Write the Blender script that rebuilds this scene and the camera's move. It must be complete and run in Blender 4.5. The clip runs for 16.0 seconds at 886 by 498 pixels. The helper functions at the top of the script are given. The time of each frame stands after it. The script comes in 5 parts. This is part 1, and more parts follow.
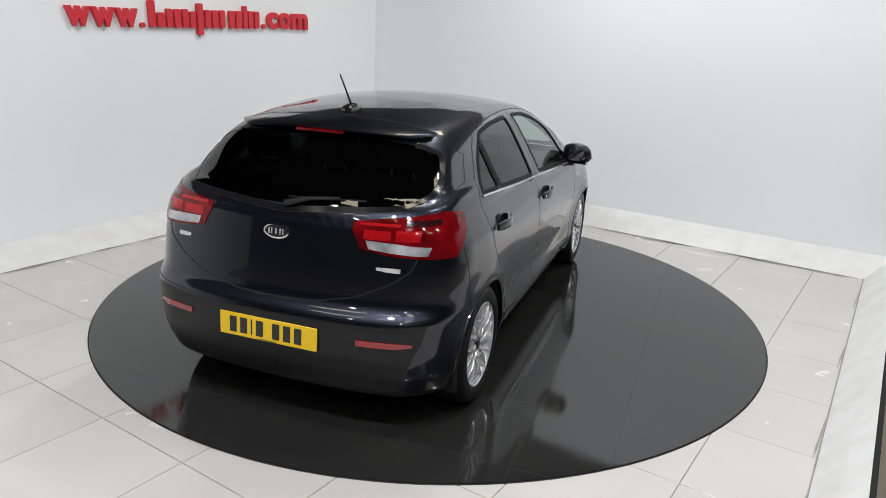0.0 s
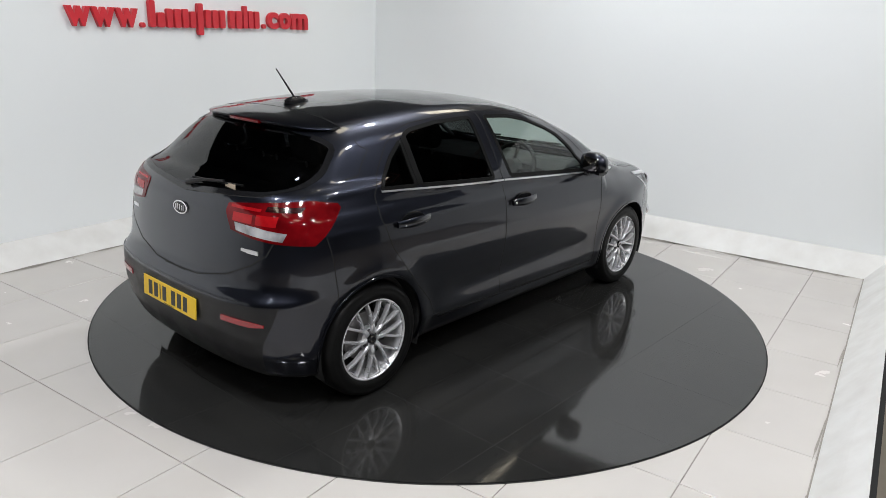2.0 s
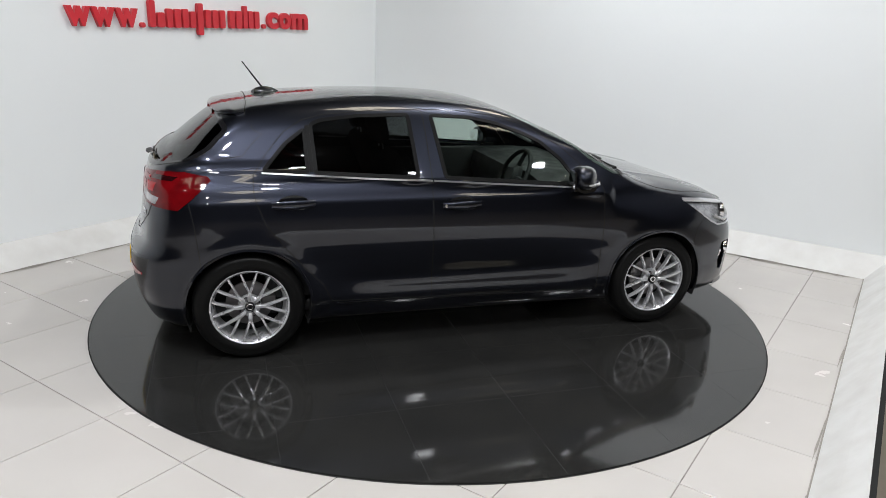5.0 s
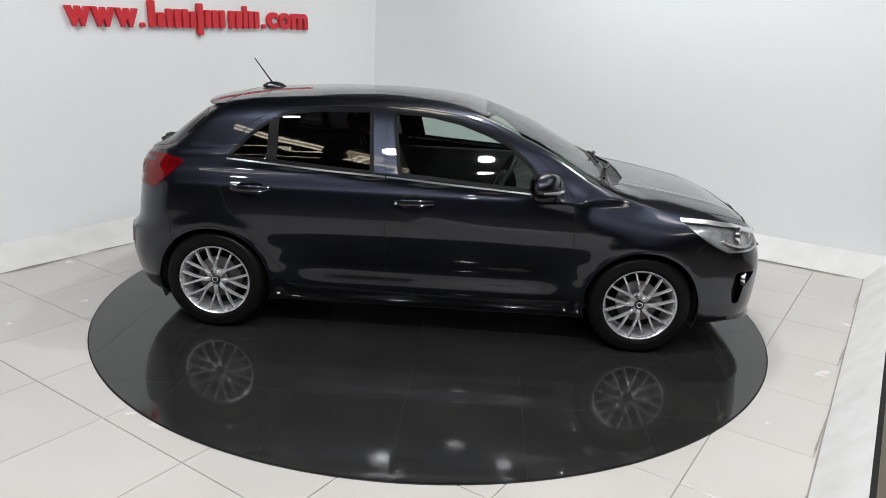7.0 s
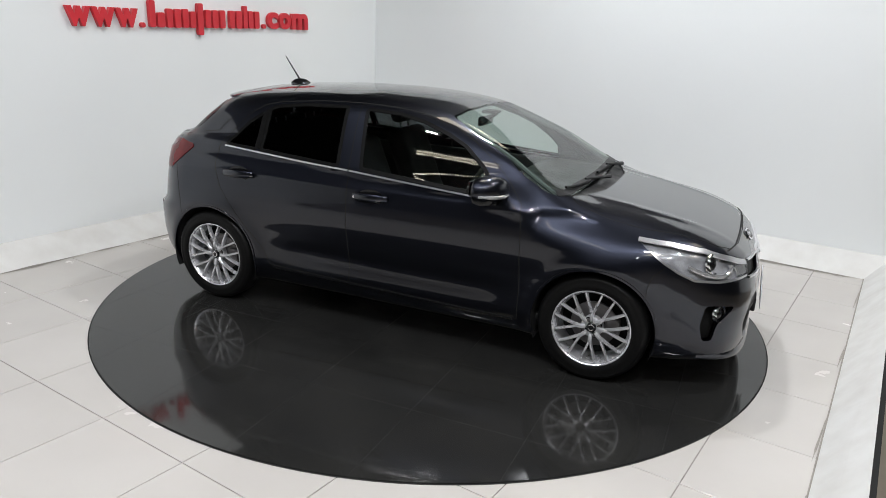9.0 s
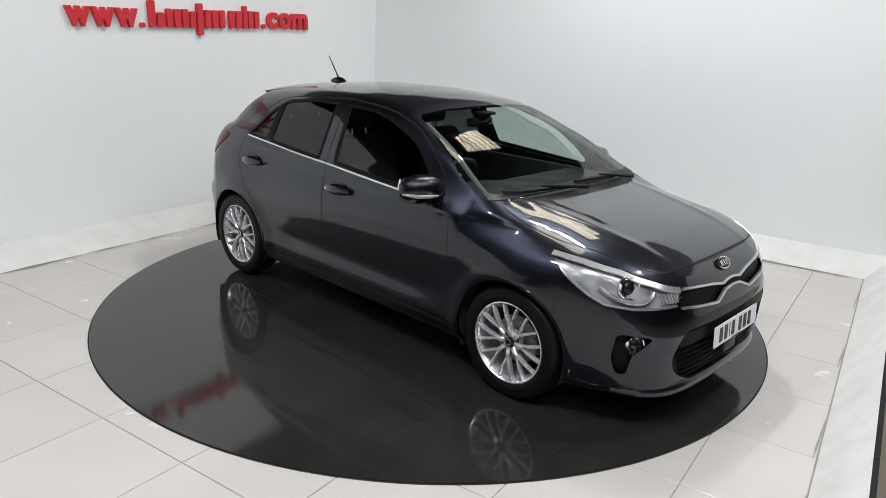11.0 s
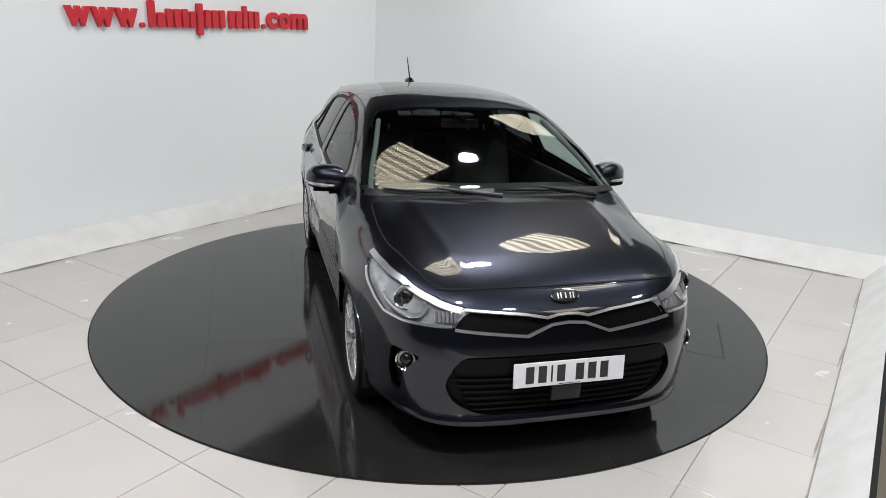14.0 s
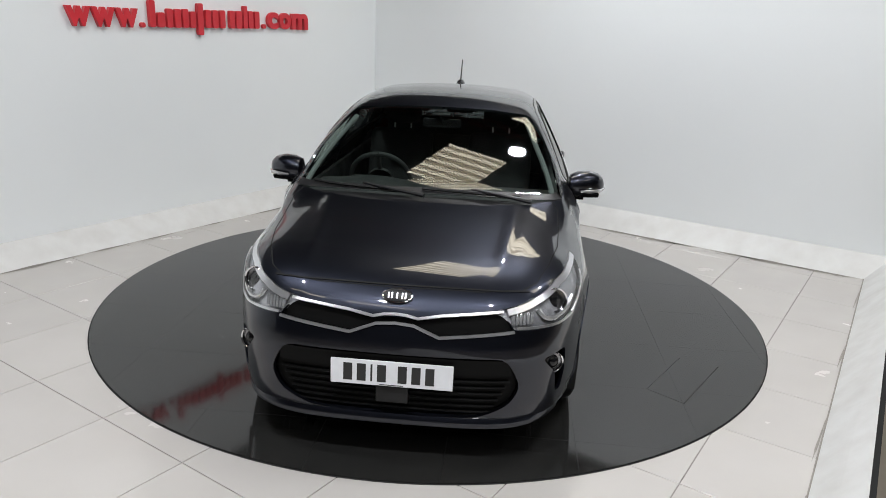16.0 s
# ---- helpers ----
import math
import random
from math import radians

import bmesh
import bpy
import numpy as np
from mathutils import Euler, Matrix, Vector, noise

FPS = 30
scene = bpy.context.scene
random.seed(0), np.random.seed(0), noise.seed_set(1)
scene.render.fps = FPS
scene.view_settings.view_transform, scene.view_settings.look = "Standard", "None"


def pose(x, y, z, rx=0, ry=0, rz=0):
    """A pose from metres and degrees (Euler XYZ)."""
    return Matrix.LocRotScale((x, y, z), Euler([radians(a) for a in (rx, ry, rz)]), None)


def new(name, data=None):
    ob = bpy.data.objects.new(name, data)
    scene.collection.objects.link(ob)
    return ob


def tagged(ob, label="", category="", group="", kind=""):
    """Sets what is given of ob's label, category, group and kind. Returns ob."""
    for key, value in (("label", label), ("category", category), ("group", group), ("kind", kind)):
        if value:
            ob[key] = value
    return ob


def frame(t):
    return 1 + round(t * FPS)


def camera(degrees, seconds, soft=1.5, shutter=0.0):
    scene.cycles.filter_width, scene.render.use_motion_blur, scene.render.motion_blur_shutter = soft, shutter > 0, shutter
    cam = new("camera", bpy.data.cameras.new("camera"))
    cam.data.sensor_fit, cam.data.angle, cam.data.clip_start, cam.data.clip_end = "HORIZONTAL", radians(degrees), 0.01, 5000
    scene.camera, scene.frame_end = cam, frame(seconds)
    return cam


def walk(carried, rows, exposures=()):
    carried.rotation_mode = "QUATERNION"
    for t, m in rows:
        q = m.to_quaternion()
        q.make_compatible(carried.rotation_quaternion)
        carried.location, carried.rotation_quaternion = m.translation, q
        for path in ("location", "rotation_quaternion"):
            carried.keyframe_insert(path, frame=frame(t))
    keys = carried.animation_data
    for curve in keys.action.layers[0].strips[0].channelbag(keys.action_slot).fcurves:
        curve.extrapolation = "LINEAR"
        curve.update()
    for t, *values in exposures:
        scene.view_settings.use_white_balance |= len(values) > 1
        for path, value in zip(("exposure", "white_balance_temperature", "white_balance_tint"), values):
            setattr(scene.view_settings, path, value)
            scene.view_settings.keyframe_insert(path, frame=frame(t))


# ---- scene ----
# camera on a stand, still for the whole clip
PAN, TILT, ROLL = 0.778, 17.103, 2.416
cam = camera(63.28, 16.0, soft=0.6)
EYE = Matrix.Translation((0, -4.845, 1.851)) @ pose(0, 0, 0, 90 - TILT, 0, -PAN) @ pose(0, 0, 0, 0, 0, ROLL)
walk(cam, [(0, EYE), (16, EYE)], exposures=[(0, 0.0), (15, 0.0), (16, -0.12)])

# ---- light ----
world = bpy.data.worlds.new("hall_air")
scene.world = world
world.use_nodes = True
world.node_tree.nodes["Background"].inputs[0].default_value = (0.8, 0.9, 1.0, 1)
world.node_tree.nodes["Background"].inputs[1].default_value = 0.03

LAMP_POWER = 86.0
LAMP_PLACES = [(0.90, 0.95, 4.7), (0.55, -4.3, 4.7), (-1.1, -4.1, 4.7), (-2.3, -2.2, 4.7, 0.78), (2.9, -1.2, 4.7, 0.75), (2.6, -4.6, 4.7, 0.35),
               (-3.4, -5.6, 4.7, 0.3), (-0.4, -7.4, 4.7, 0.3), (2.2, -7.8, 4.7, 0.3), (4.8, -3.4, 4.7, 0.3)]
SKYLIGHT_GLOW = 8.5

# room axes: u runs along the back wall, v along the sign wall
TURN = radians(34.5)
U = Vector((math.cos(TURN), -math.sin(TURN), 0))
V = Vector((math.sin(TURN), math.cos(TURN), 0))


def room(u, v, z):
    return U * u + V * v + Vector((0, 0, z))


# ---- materials ----
def mat(name, colour, rough=0.5, metal=0.0, coat=0.0, grain=0.0, grain_size=200.0, stain=0.0, stain_size=3.0,
        stain_colour=None, bump=0.0, bump_size=300.0, emit=0.0, emit_colour=None, spec=0.5, coat_rough=0.03, vary=0.0, placed=False):
    m = bpy.data.materials.new(name)
    m.use_nodes = True
    nt = m.node_tree
    b = nt.nodes["Principled BSDF"]
    b.inputs["Base Color"].default_value = (*colour, 1)
    b.inputs["Roughness"].default_value = rough
    b.inputs["Metallic"].default_value = metal
    b.inputs["Coat Weight"].default_value = coat
    b.inputs["Coat Roughness"].default_value = coat_rough
    b.inputs["Specular IOR Level"].default_value = spec
    if emit:
        b.inputs["Emission Color"].default_value = (*(emit_colour or colour), 1)
        b.inputs["Emission Strength"].default_value = emit
    co = nt.nodes.new("ShaderNodeNewGeometry" if placed else "ShaderNodeTexCoord").outputs["Position" if placed else "Object"]
    last = None

    def mix(fac, a, c, kind="MIX"):
        n = nt.nodes.new("ShaderNodeMix")
        n.data_type, n.blend_type = "RGBA", kind
        nt.links.new(fac, n.inputs[0])
        if isinstance(a, tuple):
            n.inputs[6].default_value = (*a, 1)
        else:
            nt.links.new(a, n.inputs[6])
        n.inputs[7].default_value = (*c, 1)
        return n.outputs[2]

    def noise_fac(size, lo, hi, detail=4):
        n = nt.nodes.new("ShaderNodeTexNoise")
        n.inputs["Scale"].default_value = size
        n.inputs["Detail"].default_value = detail
        nt.links.new(co, n.inputs["Vector"])
        r = nt.nodes.new("ShaderNodeMapRange")
        r.inputs[1].default_value, r.inputs[2].default_value = 0.35, 0.7
        r.inputs[3].default_value, r.inputs[4].default_value = lo, hi
        nt.links.new(n.outputs["Fac"], r.inputs[0])
        return r.outputs[0]

    if stain:
        last = mix(noise_fac(stain_size, 0, stain), colour, stain_colour or tuple(c * 0.6 for c in colour))
    if grain:
        last = mix(noise_fac(grain_size, 0, grain, 2), last or colour, tuple(c * 0.5 for c in colour))
    if vary:
        info = nt.nodes.new("ShaderNodeObjectInfo")
        r = nt.nodes.new("ShaderNodeMapRange")
        r.inputs[3].default_value, r.inputs[4].default_value = 0, vary
        nt.links.new(info.outputs["Random"], r.inputs[0])
        last = mix(r.outputs[0], last or colour, tuple(c * 0.8 for c in colour))
    if last:
        nt.links.new(last, b.inputs["Base Color"])
    if bump:
        n = nt.nodes.new("ShaderNodeTexNoise")
        n.inputs["Scale"].default_value = bump_size
        nt.links.new(co, n.inputs["Vector"])
        bn = nt.nodes.new("ShaderNodeBump")
        bn.inputs["Strength"].default_value = bump
        bn.inputs["Distance"].default_value = 0.002
        nt.links.new(n.outputs["Fac"], bn.inputs["Height"])
        nt.links.new(bn.outputs[0], b.inputs["Normal"])
    if stain or grain:
        r = noise_fac(stain_size * 2.3, rough * 0.8, min(1, rough * 1.25))
        nt.links.new(r, b.inputs["Roughness"])
    return m


def glass_mat(name, tint, gloss=0.02):
    m = bpy.data.materials.new(name)
    m.use_nodes = True
    nt = m.node_tree
    nt.nodes.remove(nt.nodes["Principled BSDF"])
    t = nt.nodes.new("ShaderNodeBsdfTransparent")
    t.inputs[0].default_value = (*tint, 1)
    g = nt.nodes.new("ShaderNodeBsdfGlossy")
    g.inputs["Roughness"].default_value = gloss
    w = nt.nodes.new("ShaderNodeLayerWeight")
    w.inputs[0].default_value = 0.5
    pw = nt.nodes.new("ShaderNodeMath")
    pw.operation = "POWER"
    pw.inputs[1].default_value = 5.0
    nt.links.new(w.outputs["Facing"], pw.inputs[0])
    f = nt.nodes.new("ShaderNodeMath")
    f.operation = "MULTIPLY_ADD"
    f.inputs[1].default_value, f.inputs[2].default_value = 0.90, 0.06
    nt.links.new(pw.outputs[0], f.inputs[0])
    x = nt.nodes.new("ShaderNodeMixShader")
    nt.links.new(f.outputs[0], x.inputs[0])
    nt.links.new(t.outputs[0], x.inputs[1])
    nt.links.new(g.outputs[0], x.inputs[2])
    nt.links.new(x.outputs[0], nt.nodes["Material Output"].inputs[0])
    return m


M_WALL = mat("wall_paint", (0.835, 0.86, 0.865), 0.55, stain=0.25, stain_size=0.9, stain_colour=(0.775, 0.795, 0.80), bump=0.1, bump_size=60)
M_KERB = mat("kerb_paint", (0.68, 0.68, 0.665), 0.5, stain=0.45, stain_size=5.5, stain_colour=(0.52, 0.50, 0.47), bump=0.2, bump_size=40)
M_TILE = mat("floor_tile", (0.515, 0.492, 0.465), 0.22, stain=0.5, stain_size=1.6, stain_colour=(0.455, 0.428, 0.40), vary=0.25, placed=True)
M_GROUT = mat("grout", (0.30, 0.28, 0.26), 0.9)
M_DIRT = mat("scuff_dirt", (0.27, 0.25, 0.225), 0.9, grain=0.5, grain_size=60)
M_DISC = mat("turntable_vinyl", (0.016, 0.016, 0.0155), 0.075, stain=0.7, stain_size=2.5, stain_colour=(0.024, 0.0235, 0.022))
M_DISC_EDGE = mat("turntable_edge", (0.012, 0.012, 0.012), 0.5)
M_SIGN = mat("sign_red", (0.62, 0.022, 0.035), 0.35, stain=0.2, stain_size=8)
M_HALL_FLOOR = mat("hall_floor", (0.19, 0.16, 0.12), 0.5, stain=0.5, stain_size=2)
M_HALL = mat("hall_cladding", (0.10, 0.10, 0.10), 0.7, stain=0.5, stain_size=0.7)
M_STEEL = mat("roof_steel", (0.20, 0.06, 0.06), 0.5, stain=0.3, stain_size=6)
M_SKY = mat("skylight_sheet", (0.7, 0.66, 0.55), 0.6, stain=0.6, stain_size=4, emit=SKYLIGHT_GLOW, emit_colour=(1.0, 0.93, 0.78))
_nt = M_SKY.node_tree
_b = _nt.nodes["Principled BSDF"]
_tc = _nt.nodes.new("ShaderNodeTexCoord")
_mp = _nt.nodes.new("ShaderNodeMapping")
_mp.inputs["Rotation"].default_value = (0, 0, TURN - radians(90))
_wv = _nt.nodes.new("ShaderNodeTexWave")
_wv.inputs["Scale"].default_value, _wv.inputs["Distortion"].default_value, _wv.inputs["Detail"].default_value = 1.6, 1.2, 6
_rp = _nt.nodes.new("ShaderNodeValToRGB")
_rp.color_ramp.elements[0].color, _rp.color_ramp.elements[1].color = (0.24, 0.19, 0.12, 1), (1.0, 0.93, 0.76, 1)
_rp.color_ramp.elements[0].position, _rp.color_ramp.elements[1].position = 0.2, 0.75
for _a, _c in ((_tc.outputs["Object"], _mp.inputs[0]), (_mp.outputs[0], _wv.inputs["Vector"]), (_wv.outputs["Color"], _rp.inputs[0]), (_rp.outputs[0], _b.inputs["Emission Color"])):
    _nt.links.new(_a, _c)
M_LED = mat("lamp_face", (1, 1, 1), 0.5, emit=30, emit_colour=(1, 1, 1))
M_LAMP = mat("lamp_housing", (0.12, 0.12, 0.12), 0.4)

M_PAINT = mat("graphite_paint", (0.022, 0.0245, 0.0345), 0.36, metal=1.0, coat=1.0, coat_rough=0.02)
M_MESH = mat("grille_black", (0.004, 0.004, 0.004), 0.45, spec=0.10)
M_BLACK = mat("black_plastic", (0.010, 0.010, 0.011), 0.42, spec=0.35, grain=0.3, grain_size=400, bump=0.15, bump_size=500)
M_GLOSSBLACK = mat("gloss_black", (0.008, 0.008, 0.009), 0.14)
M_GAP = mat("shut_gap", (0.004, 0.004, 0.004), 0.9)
M_RUBBER = mat("rubber", (0.0055, 0.0055, 0.0055), 0.42, spec=0.15, grain=0.3, grain_size=120, bump=0.2, bump_size=200)
M_CHROME = mat("chrome", (0.78, 0.78, 0.80), 0.10, metal=1.0)
M_SATIN = mat("satin_trim", (0.78, 0.78, 0.80), 0.28, metal=0.9)
M_ALLOY = mat("alloy", (0.72, 0.72, 0.74), 0.30, metal=0.65, grain=0.15, grain_size=500)
M_BRAKE = mat("brake_steel", (0.22, 0.21, 0.21), 0.4, metal=0.8, stain=0.4, stain_size=20)
M_RED = mat("red_lens", (0.15, 0.0025, 0.0045), 0.07, spec=0.4, stain=0.8, stain_size=9, stain_colour=(0.045, 0.001, 0.002))
M_REDBRIGHT = mat("red_reflector", (0.36, 0.006, 0.009), 0.12, spec=0.5, stain=0.5, stain_size=40)
M_REDDARK = mat("red_lens_dark", (0.020, 0.002, 0.003), 0.1, coat=0.5)
M_CLEAR = mat("clear_lens", (0.62, 0.62, 0.62), 0.12, metal=0.6, coat=1.0, stain=0.5, stain_size=30, stain_colour=(0.25, 0.25, 0.25))
M_LAMPBASE = mat("lamp_reflector", (0.30, 0.30, 0.31), 0.18, metal=0.9, stain=0.6, stain_size=14, stain_colour=(0.05, 0.05, 0.05))
M_LAMPSILVER = mat("lamp_silver", (0.58, 0.58, 0.60), 0.20, metal=0.3, stain=0.8, stain_size=11, stain_colour=(0.09, 0.09, 0.095))
M_YELLOW = mat("plate_yellow", (0.80, 0.52, 0.01), 0.35, stain=0.15, stain_size=20)
M_WHITE = mat("plate_white", (0.78, 0.79, 0.82), 0.35, stain=0.15, stain_size=20)
M_TAG = mat("paper_tag", (0.42, 0.35, 0.26), 0.7, stain=0.6, stain_size=60)
M_CHAR = mat("plate_black", (0.02, 0.02, 0.02), 0.5)
M_TRIM = mat("cabin_plastic", (0.016, 0.0165, 0.0175), 0.6, grain=0.3, grain_size=200, bump=0.2, bump_size=300)
M_CLOTH = mat("seat_cloth", (0.014, 0.014, 0.015), 0.95, grain=0.5, grain_size=150, bump=0.3, bump_size=400)
M_LINING = mat("headlining", (0.16, 0.17, 0.17), 0.95, grain=0.3, grain_size=200)
M_REFL = mat("reflector_red", (0.27, 0.008, 0.014), 0.2, coat=1.0, grain=0.4, grain_size=90)
G_CLEAR = glass_mat("green_glass", (0.72, 0.80, 0.76))
G_DARK = glass_mat("privacy_glass", (0.085, 0.09, 0.095))
G_LENS = glass_mat("lamp_lens", (0.93, 0.94, 0.95))


# ---- mesh helpers ----
def link(name, me, material=None, parent=None, label=""):
    if material is not None and not me.materials:
        me.materials.append(material)
    ob = new(name, me)
    if parent is not None:
        ob.parent = parent
    return tagged(ob, label)


def part(name, bm, material, parent=None, label="", smooth=True):
    me = bpy.data.meshes.new(name)
    bmesh.ops.recalc_face_normals(bm, faces=bm.faces)
    bm.to_mesh(me)
    bm.free()
    if smooth:
        for p in me.polygons:
            p.use_smooth = True
        me.set_sharp_from_angle(angle=radians(38))
    return link(name, me, material, parent, label)


def box_bm(x0, x1, y0, y1, z0, z1, bevel=0.0, seg=2, bm=None):
    bm = bm or bmesh.new()
    r = bmesh.ops.create_cube(bm, size=1)
    for v in r["verts"]:
        v.co = Vector(((x0 + x1) / 2 + v.co.x * (x1 - x0), (y0 + y1) / 2 + v.co.y * (y1 - y0), (z0 + z1) / 2 + v.co.z * (z1 - z0)))
    if bevel:
        es = list({e for v in r["verts"] for e in v.link_edges})
        bmesh.ops.bevel(bm, geom=es, offset=bevel, segments=seg, profile=0.5, affect="EDGES")
    return bm


def loft(rings, close=True, caps=True):
    bm = bmesh.new()
    vs = [[bm.verts.new(p) for p in r] for r in rings]
    n = len(rings[0])
    for a, b in zip(vs, vs[1:]):
        for i in range(n if close else n - 1):
            j = (i + 1) % n
            bm.faces.new((a[i], a[j], b[j], b[i]))
    if caps and close:
        bm.faces.new(vs[0][::-1])
        bm.faces.new(vs[-1])
    return bm


def tube(points, radius, sides=8):
    rings = []
    pts = [Vector(p) for p in points]
    for i, p in enumerate(pts):
        d = (pts[min(i + 1, len(pts) - 1)] - pts[max(i - 1, 0)]).normalized()
        a = d.cross(Vector((0, 0, 1)))
        a = a.normalized() if a.length > 1e-3 else Vector((1, 0, 0))
        b = d.cross(a)
        r = radius[i] if isinstance(radius, (list, tuple)) else radius
        rings.append([p + a * math.cos(k * 2 * math.pi / sides) * r + b * math.sin(k * 2 * math.pi / sides) * r for k in range(sides)])
    return loft(rings)


def lathe(profile, n=64):
    """profile: (radius, y) pairs, turned about the y axis."""
    bm = bmesh.new()
    rows = [[bm.verts.new((r * math.cos(2 * math.pi * k / n), y, r * math.sin(2 * math.pi * k / n))) for k in range(n)] for r, y in profile]
    for a, b in zip(rows, rows[1:]):
        for i in range(n):
            j = (i + 1) % n
            bm.faces.new((a[i], a[j], b[j], b[i]))
    return bm


def prism(points, depth_vec):
    bm = bmesh.new()
    lo = [bm.verts.new(p) for p in points]
    hi = [bm.verts.new(Vector(p) + Vector(depth_vec)) for p in points]
    bm.faces.new(lo[::-1])
    bm.faces.new(hi)
    n = len(lo)
    for i in range(n):
        j = (i + 1) % n
        bm.faces.new((lo[i], lo[j], hi[j], hi[i]))
    return bm


# ---- the room ----
LEFT, BACK, RIGHT = -2.90, 2.84, 2.66


def room_box(name, u0, u1, v0, v1, z0, z1, material, label="", category="", kind="structure"):
    pts = [room(u, v, z0) for u, v in ((u0, v0), (u1, v0), (u1, v1), (u0, v1))]
    ob = part(name, prism(pts, (0, 0, z1 - z0)), material, None, label, smooth=False)
    return tagged(ob, label, category, "", kind)


WALL_TOP = 2.7
room_box("wall_west", LEFT - 0.12, LEFT, -9.0, BACK + 0.12, 0, WALL_TOP, M_WALL, "smooth white painted wall behind the red sign", "wall")
room_box("wall_north", LEFT, 7.0, BACK, BACK + 0.12, 0, WALL_TOP, M_WALL, "smooth white painted back wall with a sloping kerb", "wall")
floor = room_box("floor", LEFT, RIGHT, -6.0, BACK, -0.14, -0.006, M_GROUT, "large pale glossy floor tiles with thin grey joints", "floor")
room_box("hall_floor", RIGHT + 0.06, 16, -16, BACK, -0.16, -0.02, M_HALL_FLOOR, "brown dusty floor outside the white bay", "floor")
room_box("hall_floor_front", -12, RIGHT + 0.06, -16, -6.0, -0.16, -0.02, M_HALL_FLOOR, "brown dusty floor in front of the white bay", "floor")
room_box("hall_wall_south", -12, 16, -16.2, -16, -0.16, 5.6, M_HALL, "dark cladding of the hall", "wall")
room_box("hall_wall_east", 16, 16.2, -16, 9, -0.16, 5.6, M_HALL, "dark cladding of the hall", "wall")
room_box("hall_wall_west", -12.2, -12, -16, 9, -0.16, 5.6, M_HALL, "dark cladding of the hall", "wall")
room_box("hall_wall_north", -12, 16, 9, 9.2, -0.16, 5.6, M_HALL, "dark cladding of the hall", "wall")
room_box("ceiling", -12.2, 16.2, -16.2, 9.2, 5.6, 5.75, M_HALL, "dark corrugated hall roof", "ceiling")


def kerb(name, a, b, c, d, z, label):
    """A sloping kerb: floor line a-b, foot of the wall line c-d, height z (u, v pairs)."""
    pts = [room(*a, 0), room(*b, 0), room(*d, z), room(*c, z), room(*c, 0), room(*d, 0)]
    bm = bmesh.new()
    v = [bm.verts.new(p) for p in pts]
    for f in ((0, 1, 2, 3), (0, 3, 4), (1, 5, 2), (3, 2, 5, 4), (0, 4, 5, 1)):
        bm.faces.new([v[i] for i in f])
    return tagged(part(name, bm, M_KERB, None, label, smooth=False), label, "kerb", "", "structure")


kerb("kerb_north", (LEFT + 0.21, 2.66), (2.50, 2.66), (LEFT + 0.004, BACK - 0.003), (7.0, BACK - 0.003), 0.178, "white sloping kerb along the back wall, scuffed")
kerb("kerb_west", (LEFT + 0.21, -6.0), (LEFT + 0.21, 2.66), (LEFT + 0.003, -6.0), (LEFT + 0.003, BACK - 0.006), 0.160, "white sloping kerb along the sign wall, scuffed")
# the edge of the bay runs slightly askew to the tiles


def east(v, out=0.0):
    """The kerb's floor line at v, or its outer edge."""
    return 2.583 - 0.029 * v + out


kerb("kerb_east", (east(-6.0), -6.0), (east(2.66), 2.66), (east(-6.0, 0.215), -6.0), (east(2.83, 0.19), 2.83), 0.205, "white sloping kerb at the edge of the bay")
tagged(part("kerb_joint", prism([room(u, v, 0.0005) for u, v in ((east(-6, -0.007), -6), (east(-6, 0.001), -6), (east(2.66, 0.001), 2.66), (east(2.66, -0.007), 2.66))], (0, 0, 0.0015)), M_DIRT, None, "", False),
       "dirty open joint at the foot of the kerb", "floor joint", "", "structure")
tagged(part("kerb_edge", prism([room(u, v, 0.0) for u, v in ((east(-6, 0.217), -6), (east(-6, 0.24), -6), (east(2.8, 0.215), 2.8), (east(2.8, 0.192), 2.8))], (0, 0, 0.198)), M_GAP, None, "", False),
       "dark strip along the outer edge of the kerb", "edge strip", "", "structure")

# scuffs at the foot of the kerbs
rnd = random.Random(5)
scuffs = bmesh.new()


def scuff(u, v, length, width, along_u):
    n = 9
    up, lo = [], []
    for i in range(n):
        k = i / (n - 1)
        w = width * math.sin(math.pi * min(max(k, 0.03), 0.97)) * rnd.uniform(0.4, 1)
        uu, vv = (u + k * length, v) if along_u else (u, v + k * length)
        du, dv = (0, w / 2) if along_u else (w / 2, 0)
        up.append(scuffs.verts.new(room(uu + du, vv + dv, 0.0022)))
        lo.append(scuffs.verts.new(room(uu - du, vv - dv, 0.0022)))
    for i in range(n - 1):
        scuffs.faces.new((lo[i], lo[i + 1], up[i + 1], up[i]))


for u, L_, w in ((0.15, 0.45, 0.07), (0.5, 0.55, 0.10), (0.85, 0.3, 0.05), (1.25, 0.5, 0.05), (1.5, 0.6, 0.08), (1.9, 0.5, 0.07), (-0.2, 0.3, 0.03), (-1.4, 0.5, 0.03)):
    scuff(u, 2.625, L_, w, True)
for k in range(26):
    scuff(rnd.uniform(0.1, 2.35), rnd.uniform(2.52, 2.65), rnd.uniform(0.02, 0.12), rnd.uniform(0.006, 0.02), True)
for k in range(14):
    scuff(LEFT + rnd.uniform(0.23, 0.34), rnd.uniform(-1.9, 1.2), rnd.uniform(0.03, 0.14), rnd.uniform(0.006, 0.018), False)
